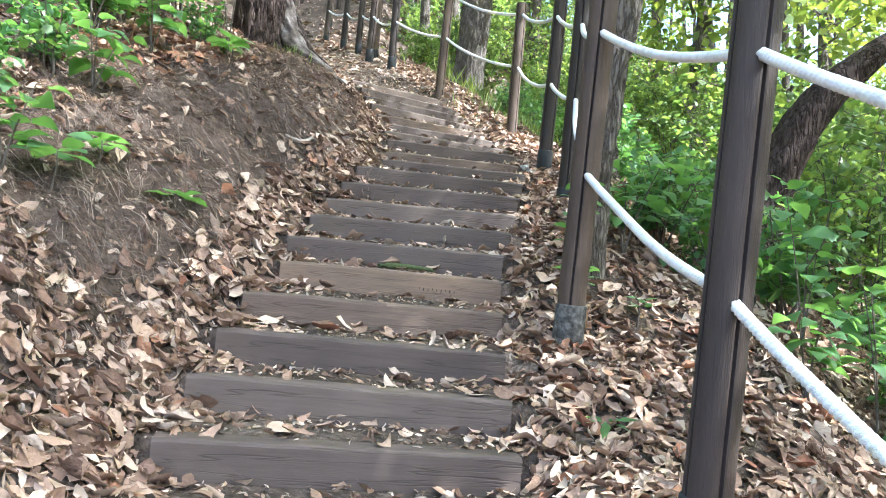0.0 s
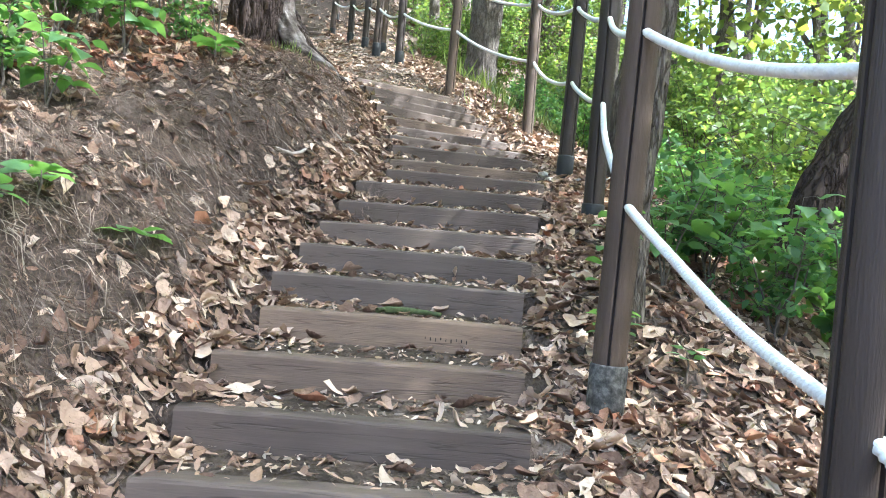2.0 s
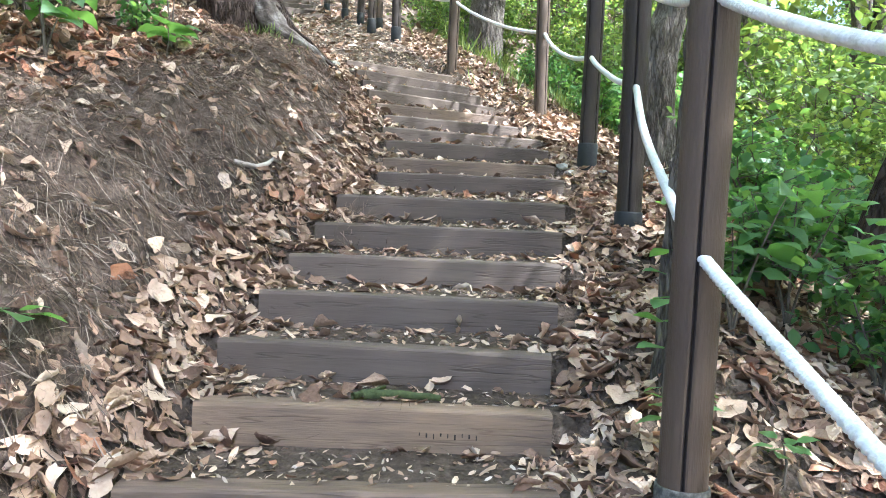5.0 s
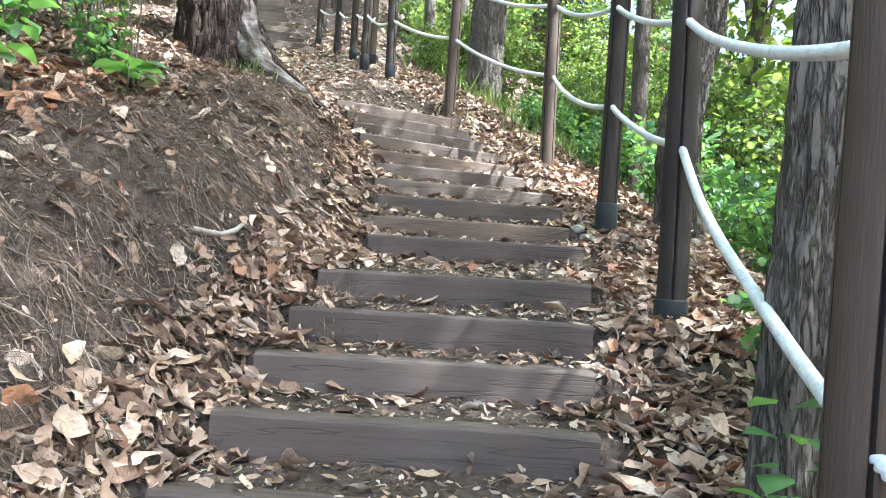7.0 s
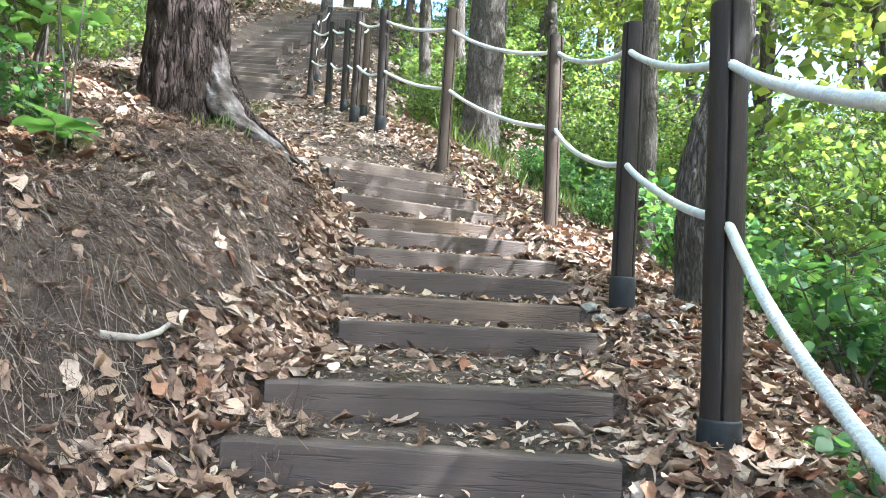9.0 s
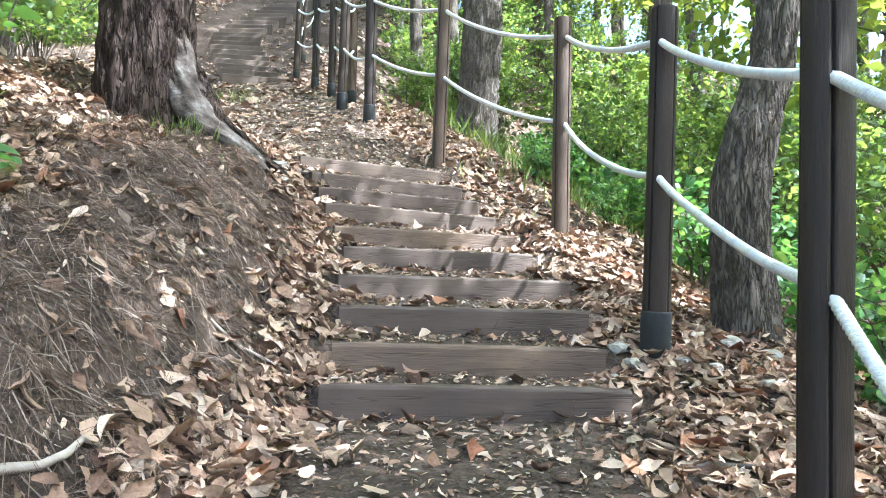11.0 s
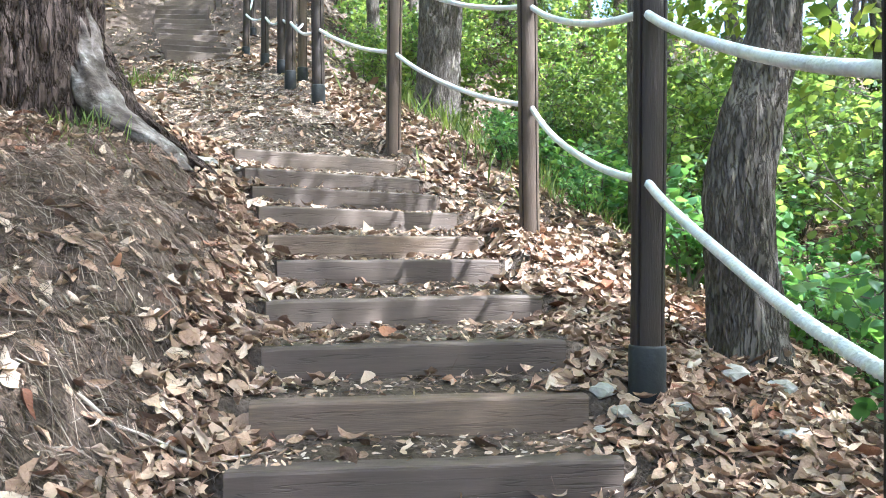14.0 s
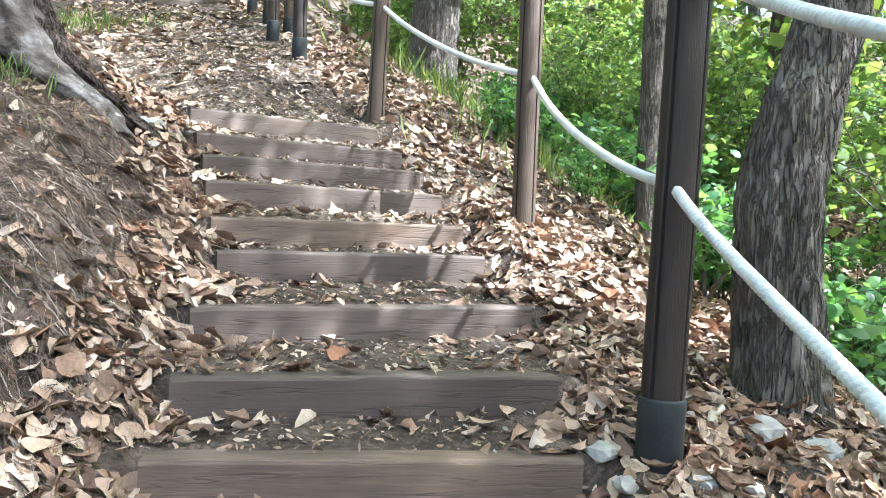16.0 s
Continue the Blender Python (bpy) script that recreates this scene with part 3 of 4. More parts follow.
def limbs_mesh(cc, bottom, seed, mat):
    """Limbs that run from the stem to the clumps of a crown."""
    rng = random.Random(seed)
    verts, faces = [], []
    for c in cc[::3]:
        z0 = max(bottom, c[2] - 0.5 * math.hypot(c[0], c[1]) - 0.3)
        mid = (c[0] * 0.5 + rng.uniform(-0.2, 0.2), c[1] * 0.5 + rng.uniform(-0.2, 0.2), (z0 + c[2]) / 2 + 0.1, 0.022)
        tube(verts, faces, [(0, 0, z0, 0.045), mid, (c[0], c[1], c[2], 0.008)], 5)
    return sheet("branchwork", verts, faces, mat, True)


CROWNS = []
for s in range(4):
    me, cc = crown_mesh(10 + s, 7500, 2.4 + 0.2 * s, 4.6, 40, 0.115)
    CROWNS.append((me, limbs_mesh(cc, -1.5, s, TWIG)))
FAR_CROWNS = []
for s in range(3):
    me, cc = crown_mesh(30 + s, 4200, 2.6, 7.0, 60, 0.19)
    FAR_CROWNS.append((me, limbs_mesh(cc, -1.5, s, TWIG)))
BACK_TRUNKS = []
for s in range(5):
    rr = random.Random(s)
    b1, b2 = rr.uniform(-0.25, 0.25), rr.uniform(-0.25, 0.25)
    BACK_TRUNKS.append(trunk_mesh([(0, 0, -0.4, 0.15), (0, 0, 0.4, 0.13), (b1, b2, 3, 0.11), (b1 * 1.5, b2 * 0.5, 7, 0.075), (b1, b2, 11, 0.03)],
                                  OAK_BARK, sides=14, step=0.25, furrow=0.012, seed=s))


def tree(x, y, trunk, crown, crown_z, label, scale=1.0, turn=0.0, lean=(0, 0), crown_at=(0, 0), cscale=1.0, z=None):
    base = new("tree")
    base.matrix_world = pose(x, y, gz(x, y) if z is None else z, lean[0], lean[1], turn)
    t = part("trunk", trunk, base)
    t.scale = (scale, scale, 1)
    c = part("crown", crown[0], base, "loose green crown with gaps")
    c.location, c.scale = (crown_at[0], crown_at[1], crown_z), (cscale,) * 3
    l = tagged(part("branchwork", crown[1], base), kind="stuff")
    l.location, l.scale = c.location, c.scale
    return tagged(base, label, "tree", "trees of the wood")


# pine at the top of the flight, with its root over the bank
z3 = gz(-2.52, 8.75)
pine_trunk = trunk_mesh([(0, 0, -0.35, 0.37), (0, 0, 0.1, 0.355), (0.0, 0, 0.5, 0.33), (0.01, 0, 1.5, 0.31), (0.05, 0.1, 5, 0.27), (0.1, 0.2, 10, 0.18)],
                        BARK, sides=110, step=0.03, furrow=0.042, seed=3, flare=0.16)
pine = tree(-2.52, 9.0, pine_trunk, CROWNS[1], 7.0, "big pine with dark plated furrowed bark on the bank", z=z3, cscale=1.25)


def root_mesh(path, mat, seed):
    return trunk_mesh(path, mat, sides=40, step=0.02, furrow=0.03, seed=seed)


for k, pts in enumerate(([(-2.40, 9.02, 0.85, 0.09), (-2.22, 8.93, 0.38, 0.12), (-2.08, 8.86, 0.15, 0.14), (-1.93, 8.80, 0.05, 0.145), (-1.76, 8.77, 0.01, 0.13), (-1.58, 8.78, -0.05, 0.10)],
                         [(-2.38, 9.06, 0.55, 0.15), (-2.16, 8.98, 0.29, 0.12), (-1.94, 8.94, 0.16, 0.10), (-1.70, 8.98, 0.07, 0.08), (-1.48, 9.08, -0.02, 0.06)])):
    part("root", root_mesh([(p[0] + 2.52, p[1] - 9.0, gz(p[0], p[1]) + p[2] - z3, p[3]) for p in pts], (ROOT, BARK)[k], k), pine, "pale weathered root" if k == 0 else "dark bark root")

# trees close to the fence
t1 = trunk_mesh([(0, 0, -0.3, 0.11), (0, 0, 0.2, 0.09), (0.045, 0, 1.2, 0.08), (0.10, 0.02, 2.4, 0.078), (0.2, 0.05, 5, 0.07), (0.3, 0.1, 9, 0.05)],
                OAK_BARK, sides=64, step=0.03, furrow=0.017, seed=7, flare=0.1)
tree(0.885, 3.95, t1, CROWNS[0], 6.0, "slim tree with furrowed brown bark beside the fence", crown_at=(0.25, 0.1))
t2 = trunk_mesh([(0.05, 0, -0.45, 0.24), (0.0, 0, 0.0, 0.175), (-0.05, 0, 0.45, 0.155), (-0.07, 0, 0.80, 0.155), (-0.04, 0, 0.98, 0.155), (0.07, 0, 1.22, 0.125), (0.14, 0, 1.6, 0.112), (0.18, 0, 2.3, 0.108), (0.34, 0.1, 5, 0.09), (0.5, 0.1, 9, 0.04)],
                OAK_BARK, sides=72, step=0.03, furrow=0.024, seed=12)
tree(1.45, 7.8, t2, CROWNS[2], 5.5, "grey oak with a kinked trunk below the fence", z=3.12, crown_at=(0.6, -0.2), cscale=0.9)
t4 = trunk_mesh([(0, 0, -0.4, 0.34), (0, 0, 0.2, 0.275), (0.05, 0, 1.4, 0.26), (0.1, 0, 5, 0.22), (0.15, 0, 10, 0.12)], OAK_BARK, sides=72, step=0.05, furrow=0.035, seed=15)
tree(-0.24, 14.0, t4, CROWNS[3], 6.0, "stout oak with deep furrowed bark beyond the fence", cscale=1.2)
t5 = trunk_mesh([(-0.33, 0, -0.5, 0.23), (-0.27, 0, 0.2, 0.20), (-0.1, 0, 0.85, 0.18), (0.12, 0, 1.4, 0.165), (0.45, 0, 1.82, 0.155), (0.95, 0.1, 2.2, 0.135), (1.7, 0.2, 2.5, 0.11), (2.5, 0.3, 3.4, 0.09), (3.0, 0.4, 5.5, 0.06)],
                BARK, sides=40, step=0.05, furrow=0.02, seed=21)
tree(2.45, 5.6, t5, CROWNS[1], 4.6, "dark leaning tree whose trunk bends over the slope", crown_at=(2.8, 0.4), z=1.95, cscale=0.6)

# further trees of the wood; first, high crowns added to shade bank and steps
for x, y, cz in ((4.4, 0.9, 8.6), (5.6, 2.6, 8.8), (3.6, -1.2, 8.0), (4.3, 5.3, 8.8), (5.2, 8.6, 8.2), (5.6, 10.6, 8.0), (4.1, 4.0, 8.2)):
    tree(x, y, BACK_TRUNKS[int(y) % 5], CROWNS[int(x) % 4], cz, "tall tree with a high leafy crown, added on the slope for shade", scale=1.2, cscale=0.72)
rw = random.Random(5)
placed = [(-2.5, 9.0), (0.97, 4.0), (1.45, 7.8), (-0.24, 14), (2.45, 5.6)]


def free(x, y, gap):
    if -1.6 + min(0, (8 - y) * 0.42) < x < 1.3 and y < 11:
        return False
    xc = float(np.interp(y, CY, (CL + CR) / 2))
    if abs(x - xc) < 1.9:
        return False
    return all((x - a) ** 2 + (y - b) ** 2 > gap * gap for a, b in placed)


count = 0
while count < 135:
    y = rw.uniform(-7, 50)
    xc = float(np.interp(y, CY, (CL + CR) / 2))
    x = xc + (3.0 + 34 * rw.random() ** 1.35 if rw.random() < 0.66 else -rw.uniform(3.4, 14))
    near = math.hypot(x, y - 5) < 8
    if not free(x, y, 1.7) or (near and rw.random() < 0.2) or (2.5 < x < 8.5 and 3.5 < y < 9.5):
        continue
    placed.append((x, y))
    far = not near
    cr = rw.choice(FAR_CROWNS if far else CROWNS)
    tree(x, y, rw.choice(BACK_TRUNKS), cr, rw.uniform(2.4, 6.0) if far else rw.uniform(5.0, 7.5),
         rw.choice(["slender grey-barked tree in the wood"]), scale=rw.uniform(0.5, 1.35), turn=rw.uniform(0, 360),
         lean=(rw.uniform(-7, 7), rw.uniform(-7, 7)), cscale=rw.uniform(0.85, 1.2))
    count += 1

# trees added on the sun's side to keep the upper flight in shade
for x, y, cz in ((-1.5, 18.6, 6.0), (-0.9, 20.4, 6.5), (-0.2, 22.5, 6.0)):
    tree(x, y, BACK_TRUNKS[int(y) % 5], FAR_CROWNS[int(y) % 3], cz, "leafy tree added to shade the distant upper flight", turn=40 * y, cscale=1.0)
for _ in range(34):
    x, y = rw.uniform(-22, 5), rw.uniform(27, 48)
    tree(x, y, rw.choice(BACK_TRUNKS), rw.choice(FAR_CROWNS), rw.uniform(1.0, 5.0), "slender tree high on the wooded hillside", scale=rw.uniform(0.6, 1.5),
         turn=rw.uniform(0, 360), lean=(rw.uniform(-5, 5), rw.uniform(-5, 5)), cscale=rw.uniform(0.9, 1.3))

# ---- shrubs ----


def shrub_meshes(seed, leaves, height, size, outline=None, mat=SHRUB):
    """Stems and leaves of an open shrub."""
    rng = np.random.default_rng(seed)
    verts, faces, tips = [], [], []
    for _ in range(6):
        a, lean = rng.uniform(0, 6.28), rng.uniform(0.15, 0.55)
        pts = []
        for j in range(6):
            s = j / 5
            pts.append((math.cos(a) * lean * height * s ** 1.3 + rng.normal(0, 0.02), math.sin(a) * lean * height * s ** 1.3 + rng.normal(0, 0.02), height * s * rng.uniform(0.85, 1.0) - 0.05, 0.012 * (1 - 0.75 * s)))
        tube(verts, faces, pts, 5)
        for j in range(2, 6):
            for _ in range(3):
                b = rng.uniform(0, 6.28)
                ln = height * rng.uniform(0.12, 0.32)
                q = np.array(pts[j][:3])
                e = q + np.array([math.cos(b) * ln, math.sin(b) * ln, ln * 0.25])
                tube(verts, faces, [(*q, 0.005), (*e, 0.002)], 4)
                tips.append((q, e))
    stems = sheet("stem", verts, faces, TWIG)
    pick = rng.integers(0, len(tips), leaves)
    q = np.array([t[0] for t in tips])[pick]
    e = np.array([t[1] for t in tips])[pick]
    s = rng.uniform(0.2, 1.1, leaves)[:, None]
    pos = q + (e - q) * s + rng.normal(0, 0.035 * height, (leaves, 3))
    ways = (e - q) * 1.5 / height + rng.normal(0, 0.5, (leaves, 3)) - np.array([0, 0, 0.15])
    return leaf_cloud("foliage", pos, ways, rng.uniform(0.6, 1.25, leaves) * size, mat, rng, outline=outline, spread=0.45), stems


SHRUBS = [shrub_meshes(60 + s, 1000, 1.7, 0.085, BROAD) for s in range(4)]
LOW = [shrub_meshes(70 + s, 420, 0.8, 0.085, BROAD, SEEDLING) for s in range(3)]


def shrub(x, y, kind, scale, turn, label):
    base = new("shrub")
    base.matrix_world = pose(x, y, gz(x, y) - 0.03, 0, 0, turn)
    for nm, me in zip(("foliage", "stem"), kind):
        o = tagged(part(nm, me, base), kind="stuff")
        o.scale = (scale,) * 3
    return tagged(base, label, "shrub", "undergrowth of the wood")


count = 0
while count < 90:
    y = rw.uniform(-1, 34)
    xc = float(np.interp(y, CY, (CL + CR) / 2))
    side = rw.random()
    x = xc + (4.6 + 12 * rw.random() ** 1.2 if side < 0.6 else -(3.0 + 6 * rw.random()))
    if not free(x, y, 0.6):
        continue
    if 6.6 < y < 9.5 and 0 < x < 2.6:
        continue
    shrub(x, y, rw.choice(SHRUBS), rw.uniform(0.7, 1.5), rw.uniform(0, 360), "leafy green shrub in the undergrowth")
    count += 1
for x, y, k, s in ((1.7, 4.3, 0, 0.7), (1.45, 4.8, 1, 0.75), (2.2, 4.6, 2, 1.1), (2.7, 3.7, 1, 1.1), (1.25, 4.7, 2, 0.6),
                   (-2.3, 4.2, 0, 0.75), (-2.6, 5.3, 1, 0.8), (-2.1, 3.2, 2, 0.7), (-2.9, 6.2, 2, 1.0), (-2.3, 6.6, 0, 0.55),
                   (1.1, 10.6, 0, 0.5), (0.5, 12.0, 1, 0.6), (0.9, 13.0, 2, 0.8), (2.3, 9.0, 1, 0.9), (2.6, 7.6, 2, 0.9)):
    shrub(x, y, LOW[k], s, 40 * k + 90 * s, "low broad-leaved green seedling bush in leaf litter")

for _ in range(60):
    x, y = rw.uniform(1.9, 5.5), rw.uniform(2.5, 15)
    if y < 6.5:
        x += 0.7
    if y > 9:
        x -= 1.1
    shrub(x, y, rw.choice(LOW), rw.uniform(0.5, 1.1), rw.uniform(0, 360), "low leafy green bush on the shaded slope")
for _ in range(18):
    shrub(rw.uniform(0.5, 2.2), rw.uniform(11.3, 16), rw.choice(LOW), rw.uniform(0.5, 1.0), rw.uniform(0, 360), "low leafy green bush beyond the fence")
for x, y, k in ((1.3, 14.2, 0), (2.1, 12.4, 1), (1.0, 16.3, 2), (2.6, 15.0, 3), (-3.2, 6.4, 0), (-3.7, 7.5, 1), (-3.1, 5.2, 2), (-3.9, 8.6, 3), (-4.6, 9.8, 0), (-4.9, 11.6, 1), (-6.2, 13.4, 2), (-7.2, 15.5, 3), (-3.3, 3.9, 1), (-8, 18, 0), (-7.9, 20.5, 2), (-3.0, 25, 1), (-2.2, 21, 3), (-1.6, 17.5, 0), (-0.6, 16.2, 2)):
    shrub(x, y, SHRUBS[k], 0.75 + 0.12 * k, 77 * k + 10 * x, "open leafy green shrub with thin stems on the bank")

for _ in range(85):
    shrub(rw.uniform(3.2, 13), rw.uniform(6, 24), rw.choice(SHRUBS), rw.uniform(0.7, 1.5), rw.uniform(0, 360), "leafy green shrub on the shaded slope")
for _ in range(40):
    y = rw.uniform(5.5, 26)
    shrub(float(np.interp(y, CY, CL)) - rw.uniform(2.2, 6.5), y, rw.choice(SHRUBS), rw.uniform(0.7, 1.3), rw.uniform(0, 360), "leafy green shrub high on the bank")

for _ in range(34):
    y = rw.uniform(15, 32)
    shrub(float(np.interp(y, CY, CR)) + rw.uniform(2.4, 8.0), y, rw.choice(SHRUBS), rw.uniform(0.7, 1.3), rw.uniform(0, 360), "leafy green shrub beyond the fence")
for _ in range(24):
    y = rw.uniform(16, 30)
    shrub(float(np.interp(y, CY, CL)) - rw.uniform(0.9, 4.5), y, rw.choice(SHRUBS), rw.uniform(0.5, 1.0), rw.uniform(0, 360), "leafy green shrub beside the upper flight")

# ---- seedlings with a few large leaves ----


def seedling(x, y, leaves, height, size, seed, label, z=None, outline=None):
    rng = np.random.default_rng(seed)
    base = new("seedling")
    base.matrix_world = pose(x, y, (gz(x, y) if z is None else z) - 0.01)
    verts, faces = [], []
    tube(verts, faces, [(0, 0, 0, 0.005), (0.01, 0.01, height * 0.6, 0.004), (0, 0.02, height, 0.003)], 5)
    part("stem", sheet("stem", verts, faces, TWIG), base)
    for i in range(leaves):
        a = i * 2.4 + rng.uniform(-0.3, 0.3)
        pos = np.array([[0.03 * math.cos(a), 0.03 * math.sin(a), height * (1 - 0.12 * (i // 3)) + 0.01]])
        way = np.array([[math.cos(a), math.sin(a), rng.uniform(-0.3, 0.25)]])
        part("leaf", leaf_cloud("leaf", pos, way, np.array([size * rng.uniform(0.7, 1.15)]), SEEDLING, rng, outline=outline or BROAD, spread=0.2), base)
    return tagged(base, label, "seedling")


def sapling(x, y, stems, height, size, seed, label, leaves=9):
    """Upright young plant: thin stems, each with large leaves set alternately along its upper part."""
    rng = np.random.default_rng(seed)
    base = new("sapling")
    base.matrix_world = pose(x, y, gz(x, y) - 0.02)
    for _ in range(stems):
        a, lean = rng.uniform(0, 6.28), rng.uniform(0.08, 0.4)
        top = height * rng.uniform(0.75, 1.05)
        pts = [(math.cos(a) * lean * top * u ** 1.5, math.sin(a) * lean * top * u ** 1.5, top * u, 0.007 * (1 - 0.7 * u)) for u in np.linspace(0, 1, 7)]
        verts, faces = [], []
        tube(verts, faces, pts, 5)
        part("stem", sheet("stem", verts, faces, TWIG), base)
        p = np.array(pts)[:, :3]
        for i in range(leaves):
            u = 0.4 + 0.6 * (i + 1) / leaves
            b = i * 2.4 + rng.uniform(-0.5, 0.5)
            at = np.array([[np.interp(u, np.linspace(0, 1, 7), p[:, k]) for k in range(3)]])
            out = np.array([[math.cos(b), math.sin(b), rng.uniform(-0.35, 0.3)]])
            tip = at + out * size * 0.3
            sv, sf = [], []
            tube(sv, sf, [(*at[0], 0.002), (*tip[0], 0.0015)], 4)
            part("stalk", sheet("stalk", sv, sf, TWIG), base)
            part("leaf", leaf_cloud("leaf", tip, out - np.array([[0, 0, 0.15]]), np.array([size * rng.uniform(0.7, 1.2)]), SEEDLING, rng, curl=0.2,
                                    outline=[(0, 0), (0.12, 0.2), (0.32, 0.34), (0.55, 0.33), (0.8, 0.17), (1.0, 0)], spread=0.25), base)
    return tagged(base, label, "sapling")


seedling(-1.16, 3.43, 6, 0.08, 0.13, 1, "green seedling with broad leaves on the bare bank")
seedling(-1.45, 3.2, 8, 0.14, 0.14, 2, "green seedling growing from the leafy bank")
seedling(-1.5, 2.92, 8, 0.2, 0.15, 12, "dark green seedling beside the leafy bank")
seedling(-2.0, 6.45, 8, 0.14, 0.15, 3, "green seedling at the edge of the bank")
seedling(-1.95, 6.2, 8, 0.22, 0.17, 4, "bright green seedling above russet leaves")
sapling(-2.05, 6.5, 2, 1.5, 0.13, 31, "thin upright sapling with sparse leaves on the bank", 10)
sapling(-2.35, 6.9, 2, 1.7, 0.13, 32, "thin upright sapling behind the bank's edge", 10)
sapling(-2.15, 5.2, 3, 0.55, 0.16, 33, "leafy young plant drooping over the bank")
sapling(-2.5, 5.0, 3, 0.8, 0.17, 34, "leafy young plant with broad leaves on the bank")
sapling(-1.95, 4.05, 3, 0.45, 0.15, 35, "leafy young plant at the bank's top")
sapling(-2.5, 6.0, 3, 0.7, 0.15, 36, "leafy young plant among russet leaves")
sapling(-2.95, 7.2, 3, 0.8, 0.15, 37, "leafy young plant below the pine")
sapling(-1.62, 2.75, 3, 0.55, 0.13, 38, "leafy young plant leaning over the lower bank")
sapling(1.42, 4.55, 3, 0.72, 0.17, 41, "young plant with large pale green leaves below the fence")
sapling(1.72, 4.35, 3, 0.70, 0.18, 42, "young plant with large drooping leaves below the fence")
sapling(1.15, 4.35, 3, 0.60, 0.14, 43, "young plant with broad leaves behind the slim tree")
sapling(2.15, 4.2, 3, 0.9, 0.16, 44, "sunlit broad-leaved young plant on the slope")
sapling(2.45, 3.9, 3, 0.95, 0.16, 45, "sunlit broad-leaved young plant on the slope")
sapling(1.95, 3.6, 3, 0.6, 0.15, 46, "broad-leaved young plant at the slope's edge")
seedling(0.80, 3.70, 13, 0.62, 0.105, 5, "green climber with small leaves at the tree foot")
seedling(0.80, 3.62, 11, 0.24, 0.11, 6, "green seedling at the foot of the slim tree")
seedling(1.12, 3.62, 9, 0.14, 0.07, 7, "small green seedling in leaf litter beside a post")
seedling(0.84, 2.61, 9, 0.06, 0.12, 8, "low rosette of narrow green leaves", outline=[(0, 0), (0.4, 0.14), (1.0, 0)])
seedling(1.25, 2.75, 7, 0.08, 0.07, 9, "tiny green seedling in leaf litter")

# ---- litter ----


def curled_leaves(name, centres, ways, sizes, mat, rng, tilt=0.5):
    """Dry leaves with a folded midrib, a lengthwise roll and ragged lobes, as one mesh."""
    n = len(centres)
    ax = ways / np.maximum(np.linalg.norm(ways, axis=1), 1e-6)[:, None]
    up = np.array([0, 0, 1.0]) + rng.normal(0, tilt, (n, 3))
    side = np.cross(up, ax)
    side /= np.maximum(np.linalg.norm(side, axis=1), 1e-6)[:, None]
    nor = np.cross(ax, side)
    roll = rng.normal(0.6, 1.2, n)
    roll = np.where(np.abs(roll) < 0.05, 0.05, roll)
    cup = rng.normal(0.4, 0.65, n)
    broad = rng.uniform(0.75, 1.35, n)
    skew = rng.normal(0, 0.10, n)
    us, ws = np.array([0.0, 0.16, 0.36, 0.56, 0.76, 0.9, 1.0]), np.array([0.0, 0.085, 0.165, 0.22, 0.195, 0.115, 0.0])

    def at(u, w, sgn):
        v = u - 0.5
        x, z = np.sin(roll * v) / roll, (1 - np.cos(roll * v)) / roll
        c = cup * (0.6 + 0.8 * u)
        return centres + (ax * x[:, None] + side * (sgn * w * np.cos(c) + skew * 4 * v * v)[:, None] + nor * (z + w * np.sin(c))[:, None]) * sizes[:, None]

    zero = np.zeros(n)
    cols = [at(us[0], zero, 1)]
    for u, w in zip(us[1:-1], ws[1:-1]):
        for sgn in (1, 0, -1):
            jag = 1 + rng.uniform(-0.42, 0.42, n)
            cols.append(at(u + (rng.uniform(-0.04, 0.04, n) if sgn else 0.0) + 0 * zero, w * broad * jag if sgn else zero, sgn))
    cols.append(at(us[-1], zero, 1))
    k, m = len(cols), len(us) - 2
    tri = [(0, 1, 2), (0, 2, 3)]
    for j in range(m - 1):
        a = 1 + 3 * j
        tri += [(a, a + 3, a + 4), (a, a + 4, a + 1), (a + 1, a + 4, a + 5), (a + 1, a + 5, a + 2)]
    a = 1 + 3 * (m - 1)
    tri += [(a, k - 1, a + 1), (a + 1, k - 1, a + 2)]
    f = ((np.arange(n) * k)[:, None, None] + np.array(tri)[None]).reshape(-1, 3)
    v = np.stack(cols, 1).reshape(-1, 3)
    me = bpy.data.meshes.new(name)
    me.vertices.add(len(v))
    me.vertices.foreach_set("co", v.astype(np.float32).ravel())
    me.loops.add(f.size)
    me.loops.foreach_set("vertex_index", f.astype(np.int32).ravel())
    me.polygons.add(len(f))
    me.polygons.foreach_set("loop_start", np.arange(0, f.size, 3, dtype=np.int32))
    me.update(calc_edges=True)
    me.materials.append(mat)
    return me


rl = np.random.default_rng(11)


def scatter(n, xlo, xhi, ylo, yhi, weight):
    x, y = rl.uniform(xlo, xhi, n), rl.uniform(ylo, yhi, n)
    keep = rl.uniform(0, 1, n) < weight(x, y)
    return x[keep], y[keep]


def edges(x, y):
    ye = along(x, y)
    xl, xr = np.interp(ye, CY, CL), np.interp(ye, CY, CR)
    return xl - x, x - xr


